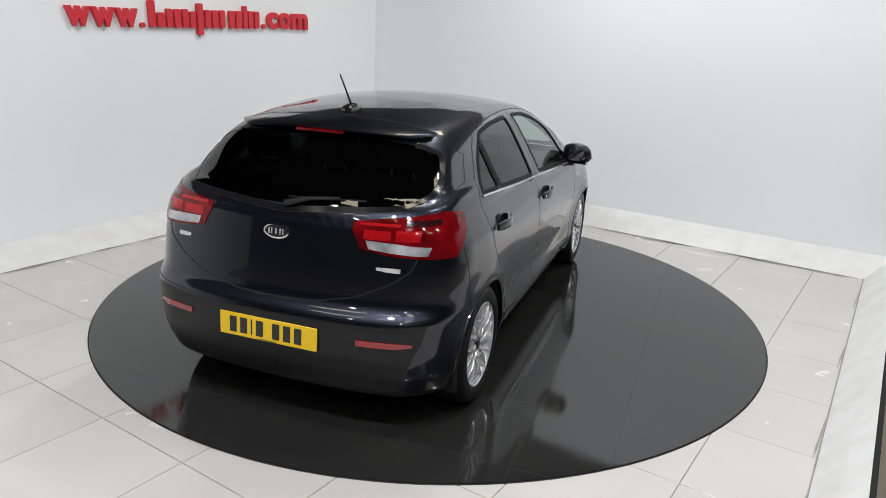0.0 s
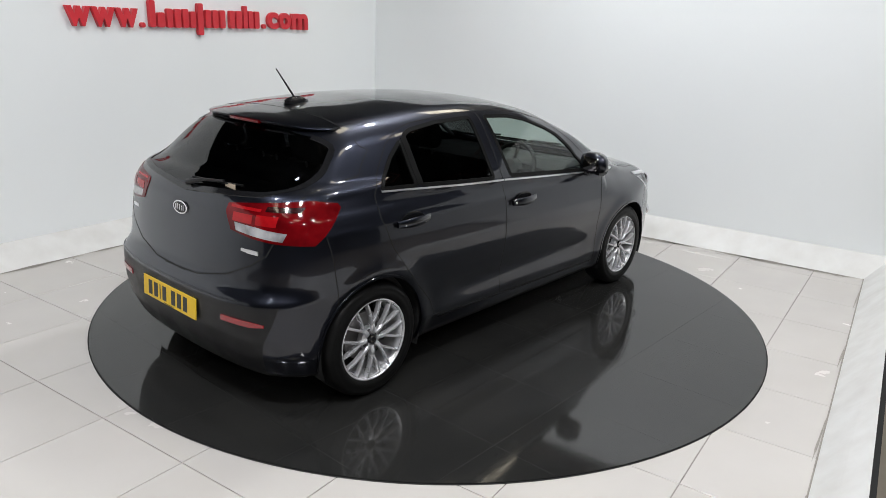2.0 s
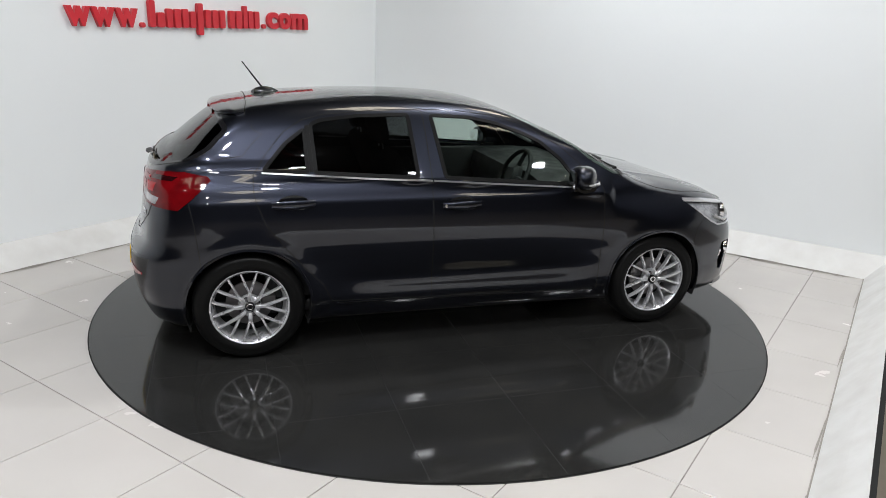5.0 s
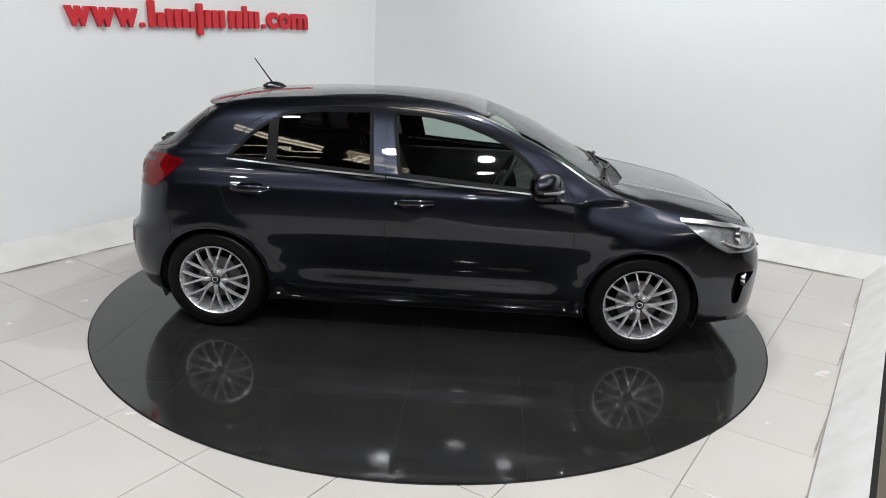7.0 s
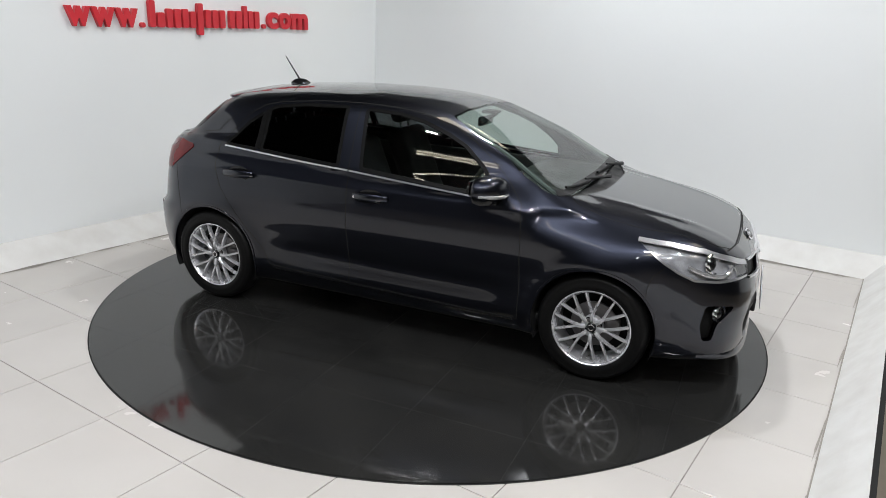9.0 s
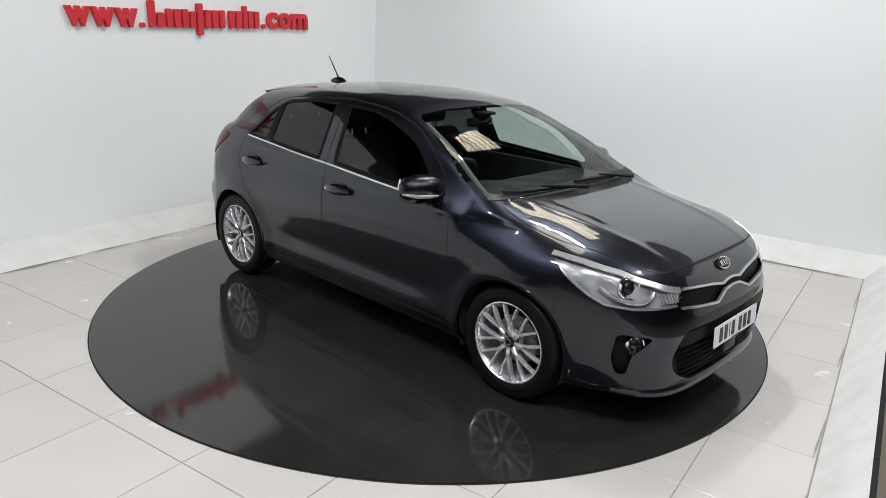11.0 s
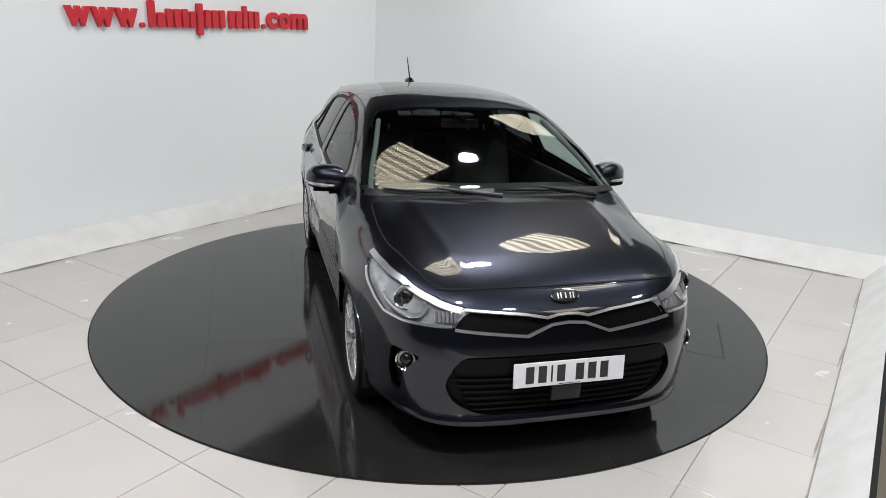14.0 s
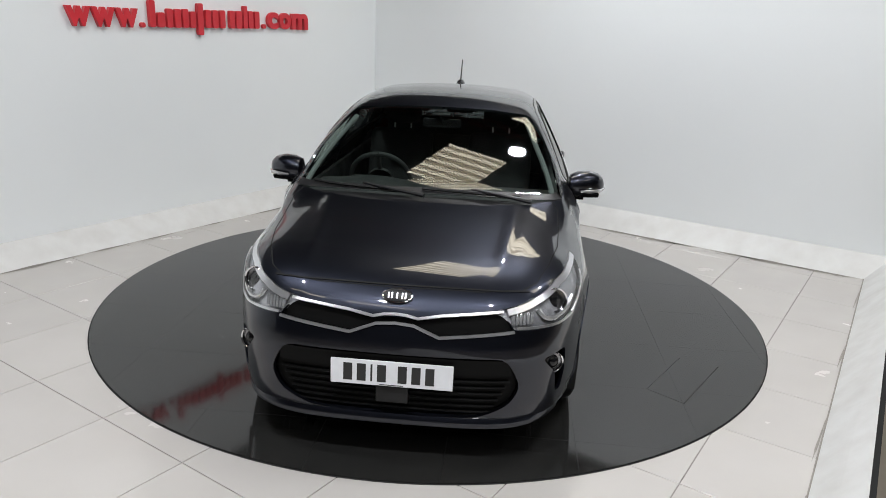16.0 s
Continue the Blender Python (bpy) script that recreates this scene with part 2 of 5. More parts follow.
for v, L_, w in ((-1.0, 0.35, 0.05), (-0.5, 0.3, 0.04), (0.1, 0.25, 0.04), (0.7, 0.6, 0.04), (-1.7, 0.6, 0.07)):
    scuff(LEFT + 0.23, v, L_, w, False)
for v, L_, w in ((-2.3, 0.5, 0.03), (-0.6, 0.5, 0.018), (0.6, 0.4, 0.014), (1.8, 0.5, 0.014), (-1.3, 0.4, 0.02)):
    scuff(east(v + L_ / 2) - 0.014, v, L_, w, False)
for k in range(16):
    scuff(rnd.uniform(-1.75, -1.2), -2.45 - 0.022 * k, rnd.uniform(0.05, 0.35), 0.005, True)
tagged(part("floor_scuff", scuffs, M_DIRT, None, "grey scuffs and dirt on the tiles", False), "grey scuffs and dirt on the pale tiles", "dirt", "", "stuff")

# tiles, one object each, on shared meshes
PITCH, JOINT = 0.6, 0.0045


def tile_mesh(wu, wv):
    bm = bmesh.new()
    b = 0.0015
    rings = [[(0, 0), (wu, 0), (wu, wv), (0, wv)]]
    outer = [bm.verts.new(U * u + V * v + Vector((0, 0, -b))) for u, v in rings[0]]
    inner = [bm.verts.new(U * (u + (b if u == 0 else -b)) + V * (v + (b if v == 0 else -b))) for u, v in rings[0]]
    base = [bm.verts.new(U * u + V * v + Vector((0, 0, -0.010))) for u, v in rings[0]]
    bm.faces.new(inner)
    for i in range(4):
        j = (i + 1) % 4
        bm.faces.new((outer[i], outer[j], inner[j], inner[i]))
        bm.faces.new((base[i], base[j], outer[j], outer[i]))
    me = bpy.data.meshes.new("tile")
    bm.to_mesh(me)
    bm.free()
    me.materials.append(M_TILE)
    return me


tile_cache = {}


def lay_tiles():
    us = [LEFT + 0.2] + [0.335 + PITCH * k for k in range(-5, 4) if LEFT + 0.25 < 0.335 + PITCH * k < RIGHT - 0.02] + [RIGHT]
    vs = [-6.0] + [-2.355 + PITCH * k for k in range(-6, 9) if -5.99 < -2.355 + PITCH * k < 2.6] + [2.665]
    for u0, u1 in zip(us, us[1:]):
        for v0, v1 in zip(vs, vs[1:]):
            end = east(v0) + 0.02 if u1 == RIGHT else u1
            far = max(math.hypot(*(room(u, v, 0).xy)) for u in (u0, end) for v in (v0, v1))
            if far < 2.2:
                continue
            key = (round(end - u0, 3), round(v1 - v0, 3))
            if key not in tile_cache:
                tile_cache[key] = tile_mesh(end - u0 - JOINT, v1 - v0 - JOINT)
            ob = new("tile", tile_cache[key])
            ob.location = room(u0 + JOINT / 2, v0 + JOINT / 2, 0)
            ob.parent = floor


# ---- hall roof: purlins, trusses, skylights, lamps ----
def roof_beams():
    for v in (-8.0, -3.6, 2.5, 6.6):
        bm = bmesh.new()
        rings = lambda u, z, h: [room(u, v + dv, z + dz) for dv, dz in ((-0.06, -h), (0.06, -h), (0.06, h), (-0.06, h))]
        for z in (5.48, 4.95):
            b2 = loft([rings(-12, z, 0.05), rings(16, z, 0.05)])
            me = bpy.data.meshes.new("t")
            b2.to_mesh(me)
            b2.free()
            bm.from_mesh(me)
            bpy.data.meshes.remove(me)
        for k in range(18):
            u = -12 + k * 1.6
            b2 = tube([room(u, v, 4.95), room(u + 0.8, v, 5.48), room(u + 1.6, v, 4.95)], 0.025, 5)
            me = bpy.data.meshes.new("t")
            b2.to_mesh(me)
            b2.free()
            bm.from_mesh(me)
            bpy.data.meshes.remove(me)
        tagged(part("roof_truss", bm, M_STEEL, None, "", False), "red-oxide steel lattice truss under the hall roof", "roof truss", "roof trusses")


def skylight(u, v, wu, wv):
    """A sheet whose corrugations run along u."""
    n = max(8, int(wv * 40))
    bm = bmesh.new()
    rows = []
    for j in (0, 1):
        rows.append([bm.verts.new(room(u + (j - 0.5) * wu, v - wv / 2 + wv * i / n, 5.57 + 0.018 * math.sin(i * 1.0))) for i in range(n + 1)])
    for i in range(n):
        bm.faces.new((rows[0][i], rows[0][i + 1], rows[1][i + 1], rows[1][i]))
    return tagged(part("skylight", bm, M_SKY, None, "", False), "dirty corrugated translucent roof light", "skylight", "skylights")


def pendant_lamp(x, y, z, power=1.0):
    hub = new("pendant_lamp")
    hub.location = (x, y, z)
    tagged(hub, "round white high-bay lamp hanging from the hall roof", "lamp", "hall lamps")
    shade = part("shade", lathe([(0.03, 0.16), (0.10, 0.15), (0.15, 0.03), (0.16, 0.0), (0.145, 0.0), (0.0, 0.03)], 32), M_LAMP, hub)
    shade.rotation_euler = (radians(90), 0, 0)
    face = part("diffuser", lathe([(0.0, 0.004), (0.130, 0.004), (0.132, 0.012)], 32), M_LED, hub, "bright white diffuser")
    face.rotation_euler = (radians(90), 0, 0)
    part("rod", tube([(0, 0, 0.15), (0, 0, 5.6 - z)], 0.012, 6), M_LAMP, hub)
    data = bpy.data.lights.new("lamp_light", "AREA")
    data.shape, data.size, data.energy, data.color = "DISK", 0.27, LAMP_POWER * power, (0.975, 1.0, 1.05)
    ob = new("lamp_light", data)
    ob.location = (x, y, z - 0.02)
    return hub


roof_beams()
for k in LAMP_PLACES:
    pendant_lamp(*k)
for k in ((-0.42, 0.68, 1.08, 1.2), (-0.50, 4.4, 1.05, 1.3), (3.6, 0.45, 0.8, 0.9), (3.6, 2.75, 0.8, 0.9), (-0.4, -5.5, 2.0, 0.24), (1.75, -5.35, 1.3, 0.24), (4.4, -5.2, 1.15, 1.2), (7.5, -2.0, 1.15, 1.2)):
    skylight(*k)


# ---- sign on the wall ----
def text_mesh(body, size, bold):
    cu = bpy.data.curves.new("t", "FONT")
    cu.body, cu.size, cu.extrude, cu.offset = body, size, 0.018, bold
    cu.resolution_u = 4
    ob = bpy.data.objects.new("t", cu)
    scene.collection.objects.link(ob)
    bpy.context.view_layer.update()
    me = bpy.data.meshes.new_from_object(ob.evaluated_get(bpy.context.evaluated_depsgraph_get()))
    bpy.data.objects.remove(ob)
    return me


def wall_sign():
    sign = new("wall_sign")
    sign.location = room(LEFT, -0.88, 1.748)
    tagged(sign, "raised red letters mounted along the white wall", "sign")
    # along v on the wall, z up, facing +u; a slight rise towards the corner
    frame_m = Matrix((V, Vector((0, 0, 1)), U)).transposed().to_4x4()
    X = 0.152

    def bar(x0, x1, z0, z1):
        r = min(x1 - x0, z1 - z0) * 0.28
        pts = []
        for cx, cz, a0 in ((x1 - r, z1 - r, 0), (x0 + r, z1 - r, 90), (x0 + r, z0 + r, 180), (x1 - r, z0 + r, 270)):
            for k in range(4):
                a = radians(a0 + 30 * k)
                pts.append(frame_m @ Vector((cx + r * math.cos(a), cz + r * math.sin(a), 0.006)))
        part("letter_bar", prism(pts, U * 0.036), M_SIGN, sign)

    def letters(body, x0, x1, z0, height):
        me = text_mesh(body, height / 0.52, 0.012)
        xs = [v.co.x for v in me.vertices]
        lo, hi = min(xs), max(xs)
        ys = [v.co.y for v in me.vertices]
        ly, hy = min(ys), max(ys)
        for v in me.vertices:
            v.co = frame_m @ Vector((x0 + (v.co.x - lo) / (hi - lo) * (x1 - x0), z0 + (v.co.y - ly) / (hy - ly) * height, v.co.z + 0.024))
        link("letter", me, M_SIGN, sign)

    for k in range(3):
        letters("w", 0.0 + k * 0.205, 0.20 + k * 0.205, 0.0, X)
    letters(".", 0.632, 0.672, 0.002, 0.042)
    # nine pairs or single upright bars for the name
    t = 0.715
    for w, tall, low, short in ((0.17, 0.225, 0.008, 0.13), (0.16, 0.165, 0.008, 0.165), (0.155, 0.167, 0.010, 0.150), (0.085, 0.222, -0.05, 0.0), (0.16, 0.170, 0.012, 0.170),
                                (0.11, 0.172, 0.014, 0.0), (0.165, 0.174, 0.016, 0.174), (0.06, 0.222, 0.018, 0.0), (0.155, 0.178, 0.020, 0.178)):
        if short:
            bar(t, t + 0.056, low, tall)
            bar(t + 0.078, t + w - 0.022, low, short)
        else:
            bar(t, t + min(w - 0.016, 0.058), low, tall)
        t += w
    letters(".", t + 0.02, t + 0.062, 0.022, 0.042)
    t += 0.085
    for c, w in (("c", 0.155), ("o", 0.17), ("m", 0.24)):
        letters(c, t, t + w - 0.015, 0.022, X + 0.005)
        t += w


wall_sign()


# ---- turntable ----
def disc_strip(points, width, z=0.0062):
    bm = bmesh.new()
    a, b = Vector((*points[0], z)), Vector((*points[1], z))
    d = (b - a).normalized()
    n = Vector((-d.y, d.x, 0)) * width / 2
    v = [bm.verts.new(p) for p in (a - n, b - n, b + n, a + n)]
    v2 = [bm.verts.new(p.co + Vector((0, 0, -0.0015))) for p in v]
    bm.faces.new(v)
    for i in range(4):
        j = (i + 1) % 4
        bm.faces.new((v2[i], v2[j], v[j], v[i]))
    return bm


def build_turntable():
    table = new("turntable")
    tagged(table, "dark grey glossy car turntable set flush in the pale tiled floor", "turntable")
    R = 2.224
    n = 160
    bm = bmesh.new()
    prof = [(R, 0.006), (R + 0.0005, 0.0052), (R + 0.0005, -0.05)]
    rows = [[bm.verts.new((r * math.cos(2 * math.pi * k / n), r * math.sin(2 * math.pi * k / n), z)) for k in range(n)] for r, z in prof]
    bm.faces.new(rows[0])
    for a, b in zip(rows, rows[1:]):
        for i in range(n):
            j = (i + 1) % n
            bm.faces.new((b[i], b[j], a[j], a[i]))
    part("platform", bm, M_DISC, table, "glossy dark grey vinyl deck", smooth=False)
    ring = bmesh.new()
    rr = [[ring.verts.new((r * math.cos(2 * math.pi * k / n), r * math.sin(2 * math.pi * k / n), z)) for k in range(n)]
          for r, z in ((R + 0.001, -0.03), (R + 0.001, 0.002), (R + 0.008, 0.002), (R + 0.008, -0.03))]
    for a, b in zip(rr, rr[1:]):
        for i in range(n):
            j = (i + 1) % n
            ring.faces.new((a[i], a[j], b[j], b[i]))
    part("rim_gap", ring, M_GAP, table, "black gap round the deck")
    o = Vector(OFF)
    # joints of the 0.6 m deck panels, and a small hatch
    lines = []
    for k in range(7):
        c = -1.82 + 0.6 * k + o.x
        h = math.sqrt(max(0, (R - 0.01) ** 2 - c * c))
        lines.append(((c, -h), (c, h), 0.0013))
    for k in range(7):
        c = -1.57 + 0.6 * k + o.y
        if abs(c) < R - 0.05:
            h = math.sqrt((R - 0.01) ** 2 - c * c)
            lines.append(((-h, c), (h, c), 0.0013))
    hatch = [Vector(q) + o for q in ((1.18, 1.265), (1.315, 1.435), (0.83, 1.735), (0.74, 1.535))]
    lines += [(hatch[0], hatch[1], 0.006), (hatch[1], hatch[2], 0.009), (hatch[0], hatch[3], 0.004)]
    for a, b, w in lines:
        part("deck_joint", disc_strip((a, b), w), M_DISC_EDGE, table, "", False)
    return table


# ---- the car: x forward, y to its left, z up; origin between the axles on the ground ----
def curve(points, soft):
    """A smooth function through (x, value) pairs."""
    px, py = np.array([p[0] for p in points]), np.array([p[1] for p in points])
    xs = np.arange(px[0] - 1, px[-1] + 1, 0.004)
    ys = np.interp(xs, px, py)
    k = np.arange(-int(4 * soft / 0.004), int(4 * soft / 0.004) + 1) * 0.004
    g = np.exp(-0.5 * (k / soft) ** 2)
    ys = np.convolve(np.pad(ys, len(k) // 2, mode="edge"), g / g.sum(), mode="valid")
    return lambda x: np.interp(x, xs, ys)


HALF_WIDTH = curve([(-2.1, 0.80), (-1.7, 0.83), (-1.3, 0.853), (-0.9, 0.845), (0.0, 0.848), (0.8, 0.850), (1.3, 0.864), (1.6, 0.858), (1.8, 0.842), (2.2, 0.80)], 0.08)
SIDE_IN = curve([(0.15, 0.075), (0.24, 0.045), (0.32, 0.024), (0.45, 0.022), (0.55, 0.016), (0.625, 0.005), (0.66, 0.001), (0.74, 0.0), (0.82, 0.006), (0.89, 0.016), (0.912, 0.019), (0.93, 0.032), (0.97, 0.046), (1.05, 0.10)], 0.010)
NOSE = curve([(0.14, 1.97), (0.18, 2.035), (0.23, 2.075), (0.30, 2.088), (0.42, 2.098), (0.52, 2.100), (0.58, 2.090), (0.64, 2.070), (0.70, 2.045), (0.75, 2.012), (0.79, 1.970), (0.83, 1.90), (0.88, 1.78)], 0.012)
TAIL = curve([(0.14, -1.80), (0.22, -1.87), (0.32, -1.915), (0.42, -1.940), (0.55, -1.945), (0.60, -1.940), (0.632, -1.905), (0.66, -1.888), (0.80, -1.868), (0.92, -1.848), (0.985, -1.840), (1.02, -1.820), (1.10, -1.77)], 0.013)
HOOD = curve([(0.6, 1.05), (1.0, 1.005), (1.2, 0.978), (1.4, 0.945), (1.6, 0.905), (1.78, 0.863), (1.90, 0.826), (1.97, 0.792), (2.03, 0.745), (2.1, 0.68)], 0.035)
CROWN = curve([(0.8, 0.05), (1.1, 0.062), (1.4, 0.064), (1.6, 0.056), (1.8, 0.032), (1.93, 0.0), (2.1, -0.02)], 0.06)
BELT = curve([(-2.0, 1.06), (-1.2, 1.055), (-0.7, 1.04), (-0.24, 1.012), (0.3, 0.982), (0.65, 0.965), (0.9, 0.96)], 0.06)
ROOF = curve([(-1.75, 1.295), (-1.60, 1.335), (-1.45, 1.368), (-1.30, 1.396), (-1.1, 1.422), (-0.7, 1.447), (-0.3, 1.450), (0.0, 1.437), (0.2, 1.412), (0.35, 1.380), (0.6, 1.30)], 0.06)
CABIN_SIDE = curve([(-1.9, 0.695), (-1.5, 0.748), (-1.1, 0.788), (-0.6, 0.806), (-0.2, 0.808), (0.2, 0.800), (0.6, 0.776), (0.9, 0.745), (1.1, 0.718)], 0.10)


def smax(a, b, k):
    return np.maximum(a, b) + np.maximum(k - np.abs(a - b), 0) ** 2 / (4 * k)


def smin(a, b, k):
    return -smax(-a, -b, k)


def shape(p):
    """Below zero inside the car's outer skin."""
    x, y, z = p[:, 0], np.abs(p[:, 1]), p[:, 2]
    flare = 0.0
    for cx in (-1.29, 1.29):
        r = np.hypot(x - cx, z - 0.31)
        flare = flare + 0.012 * np.exp(-((r - 0.36) / 0.055) ** 2)
    scallop = 0.015 * np.exp(-((z - 0.43) / 0.075) ** 2) / (1 + np.exp((np.abs(x - 0.02) - 0.72) / 0.05))
    side = y - (HALF_WIDTH(x) - SIDE_IN(z) + flare - scallop)
    front = (x - (NOSE(z) - 0.08 * y ** 2 - 1.2 * y ** 6)) * 0.80
    rear = ((TAIL(z) + 0.08 * y ** 2 + 0.22 * y ** 4) - x) * 0.95
    hood = (z - (HOOD(x) - CROWN(x) * (0.22 * (y / 0.7) ** 2 + 0.78 * (y / 0.7) ** 7) + 0.006 * np.exp(-((y - 0.50 + 0.10 * (x - 1.1)) / 0.035) ** 2))) * 0.96
    belt = z - BELT(x) - 0.035
    top = np.where(x > 0.95, hood, np.where(x < 0.7, belt, belt + (hood - belt) * np.clip((x - 0.7) / 0.25, 0, 1)))
    low = smax(side, front, 0.16)
    low = smax(low, rear, 0.20)
    low = smax(low, top, 0.05)
    low = smax(low, 0.185 - z, 0.05)
    roof = z - (ROOF(x) - 0.085 * (y / 0.6) ** 2.4 * 0.6)
    screen = ((x - 1.13 + 0.085 * y ** 2 + 0.065 * y ** 4) * 0.464 + (z - 0.965) * 0.886)
    screen = screen + 0.02 * (((z - 1.17) / 0.2) ** 2 - 1)
    cab = (y - (CABIN_SIDE(x) - 0.46 * (z - 1.0) - 0.22 * np.maximum(z - 1.0, 0) ** 2)) * 0.90
    glass = ((-1.79 + 0.15 * y ** 2 + 0.50 * y ** 4 - x) * 0.643 + (z - 1.04) * 0.766) + 0.012 * (((z - 1.18) / 0.15) ** 2 - 1)
    g = smax(roof, cab, 0.09)
    g = smax(g, screen, 0.05)
    g = smax(g, glass, 0.06)
    g = smax(g, BELT(x) - 0.015 - z, 0.02)
    return smin(low, g, 0.045 + 0.075 * np.clip((x - 0.5) / 0.4, 0, 1) * np.clip((y - 0.52) / 0.15, 0, 1))


def normals_of(p):
    e = 0.0015
    g = np.stack([shape(p + np.eye(3)[i] * e) - shape(p - np.eye(3)[i] * e) for i in range(3)], -1)
    return g / np.maximum(np.linalg.norm(g, axis=1, keepdims=True), 1e-9)


def first_out(o, d, far=2.4, n=90):
    """Where rays from o along d leave the skin."""
    lo, hi = np.zeros(len(o)), np.full(len(o), far)
    found = np.zeros(len(o), bool)
    for k in range(1, n + 1):
        t = far * k / n
        out = (shape(o + d * t) > 0) & ~found
        hi[out], lo[out] = t, t - far / n
        found |= out
    for _ in range(22):
        mid = (lo + hi) / 2
        out = shape(o + d * mid[:, None]) > 0
        hi, lo = np.where(out, mid, hi), np.where(out, lo, mid)
    return o + d * hi[:, None]


def on_skin(pts, axis):
    """Casts flat points onto the skin from outside. axis 'side': (x, z) on the car's right; 'front', 'rear': (y, z); 'top': (x, y)."""
    q = np.zeros((len(pts), 3))
    pts = np.array(pts, float)
    if axis == "side":
        q[:, 0], q[:, 2], q[:, 1] = pts[:, 0], pts[:, 1], -1.3
        d = np.array([0, 1.0, 0])
    elif axis == "top":
        q[:, 0], q[:, 1], q[:, 2] = pts[:, 0], pts[:, 1], 1.7
        d = np.array([0, 0, -1.0])
    else:
        q[:, 1], q[:, 2], q[:, 0] = pts[:, 0], pts[:, 1], 2.4 if axis == "front" else -2.3
        d = np.array([-1.0 if axis == "front" else 1.0, 0, 0])
    lo, hi, found = np.zeros(len(q)), np.full(len(q), 2.2), np.zeros(len(q), bool)
    for k in range(1, 221):
        t = k * 0.01
        inn = (shape(q + d * t) < 0) & ~found
        hi[inn], lo[inn] = t, t - 0.01
        found |= inn
    for _ in range(14):
        mid = (lo + hi) / 2
        inn = shape(q + d * mid[:, None]) < 0
        hi, lo = np.where(inn, mid, hi), np.where(inn, lo, mid)
    return q + d * hi[:, None]


def circle(cx, cz, r, n=40):
    return [(cx + r * math.cos(2 * math.pi * k / n), cz + r * math.sin(2 * math.pi * k / n)) for k in range(n)]


def rounded(pts, rounds=2, closed=True):
    """Cuts the corners of a polygon."""
    for _ in range(rounds):
        out = []
        n = len(pts)
        for i in range(n if closed else n - 1):
            a, b = pts[i], pts[(i + 1) % n]
            out += [(a[0] * 0.75 + b[0] * 0.25, a[1] * 0.75 + b[1] * 0.25), (a[0] * 0.25 + b[0] * 0.75, a[1] * 0.25 + b[1] * 0.75)]
        pts = out if closed else [pts[0]] + out + [pts[-1]]
    return pts


def corner(pts, r=0.035):
    """Rounds the corners of a polygon by about r."""
    out = []
    n = len(pts)
    for i in range(n):
        a, b, c = (np.array(pts[k % n], float) for k in (i - 1, i, i + 1))
        la, lc = np.linalg.norm(a - b), np.linalg.norm(c - b)
        p, q = b + (a - b) * min(r / la, 0.4), b + (c - b) * min(r / lc, 0.4)
        for t in (0.0, 0.33, 0.67, 1.0):
            out.append(tuple((1 - t) ** 2 * p + 2 * t * (1 - t) * b + t * t * q))
    return out


def inside(poly, u, v):
    hit = False
    n = len(poly)
    for i in range(n):
        (x0, y0), (x1, y1) = poly[i], poly[(i + 1) % n]
        if (y0 > v) != (y1 > v) and u < (x1 - x0) * (v - y0) / (y1 - y0) + x0:
            hit = not hit
    return hit


# outlines on the car, half of them; y is given as the distance from the middle
WIN_FRONT = corner([(-0.168, 1.020), (0.655, 0.963), (0.650, 1.02), (0.583, 1.105), (0.458, 1.203), (0.345, 1.254), (0.17, 1.312), (0.0, 1.343), (-0.225, 1.353)], 0.02)
WIN_REAR = corner([(-0.912, 1.055), (-0.330, 1.022), (-0.362, 1.356), (-0.66, 1.347), (-0.872, 1.322), (-0.925, 1.300)], 0.018)
WIN_QUARTER = corner([(-1.192, 1.068), (-0.952, 1.057), (-0.960, 1.280), (-1.066, 1.205)], 0.018)
DOOR_F = [(-0.235, 0.30), (0.3, 0.288), (0.865, 0.278), (0.868, 0.5), (0.860, 0.78), (0.846, 0.945), (0.745, 1.05), (0.62, 1.155), (0.50, 1.232), (0.36, 1.300), (0.16, 1.352), (-0.05, 1.376), (-0.275, 1.384), (-0.25, 1.0)]
DOOR_R = [(-0.243, 0.30), (-0.258, 1.0), (-0.283, 1.384), (-0.55, 1.377), (-0.85, 1.352), (-0.97, 1.325), (-1.07, 1.265), (-1.17, 1.155), (-1.245, 1.045), (-1.245, 0.94), (-1.19, 0.79), (-1.10, 0.67), (-1.0, 0.55), (-0.88, 0.42), (-0.83, 0.315)]
ARCH_F, ARCH_R = circle(1.29, 0.31, 0.341), circle(-1.29, 0.31, 0.341)
SCREEN = corner([(-0.2, 0.998), (0.3, 0.997), (0.66, 0.992), (0.740, 0.996), (0.700, 1.115), (0.618, 1.255), (0.535, 1.350), (0.30, 1.372), (-0.2, 1.380)], 0.03)
REAR_GLASS = corner([(-0.2, 1.056), (0.34, 1.060), (0.55, 1.078), (0.640, 1.108), (0.655, 1.165), (0.605, 1.275), (0.52, 1.305), (0.3, 1.328), (-0.2, 1.338)], 0.035)
HEADLAMP = corner([(1.462, 0.838), (1.64, 0.832), (1.80, 0.808), (1.94, 0.760), (2.012, 0.722), (2.028, 0.646), (1.90, 0.638), (1.78, 0.645), (1.70, 0.680), (1.62, 0.728), (1.54, 0.785)], 0.012)
GRILLE = [(-0.1, 0.684), (0.095, 0.675), (0.20, 0.692), (0.45, 0.714), (0.50, 0.645), (0.19, 0.613), (0.08, 0.652), (-0.1, 0.658)]
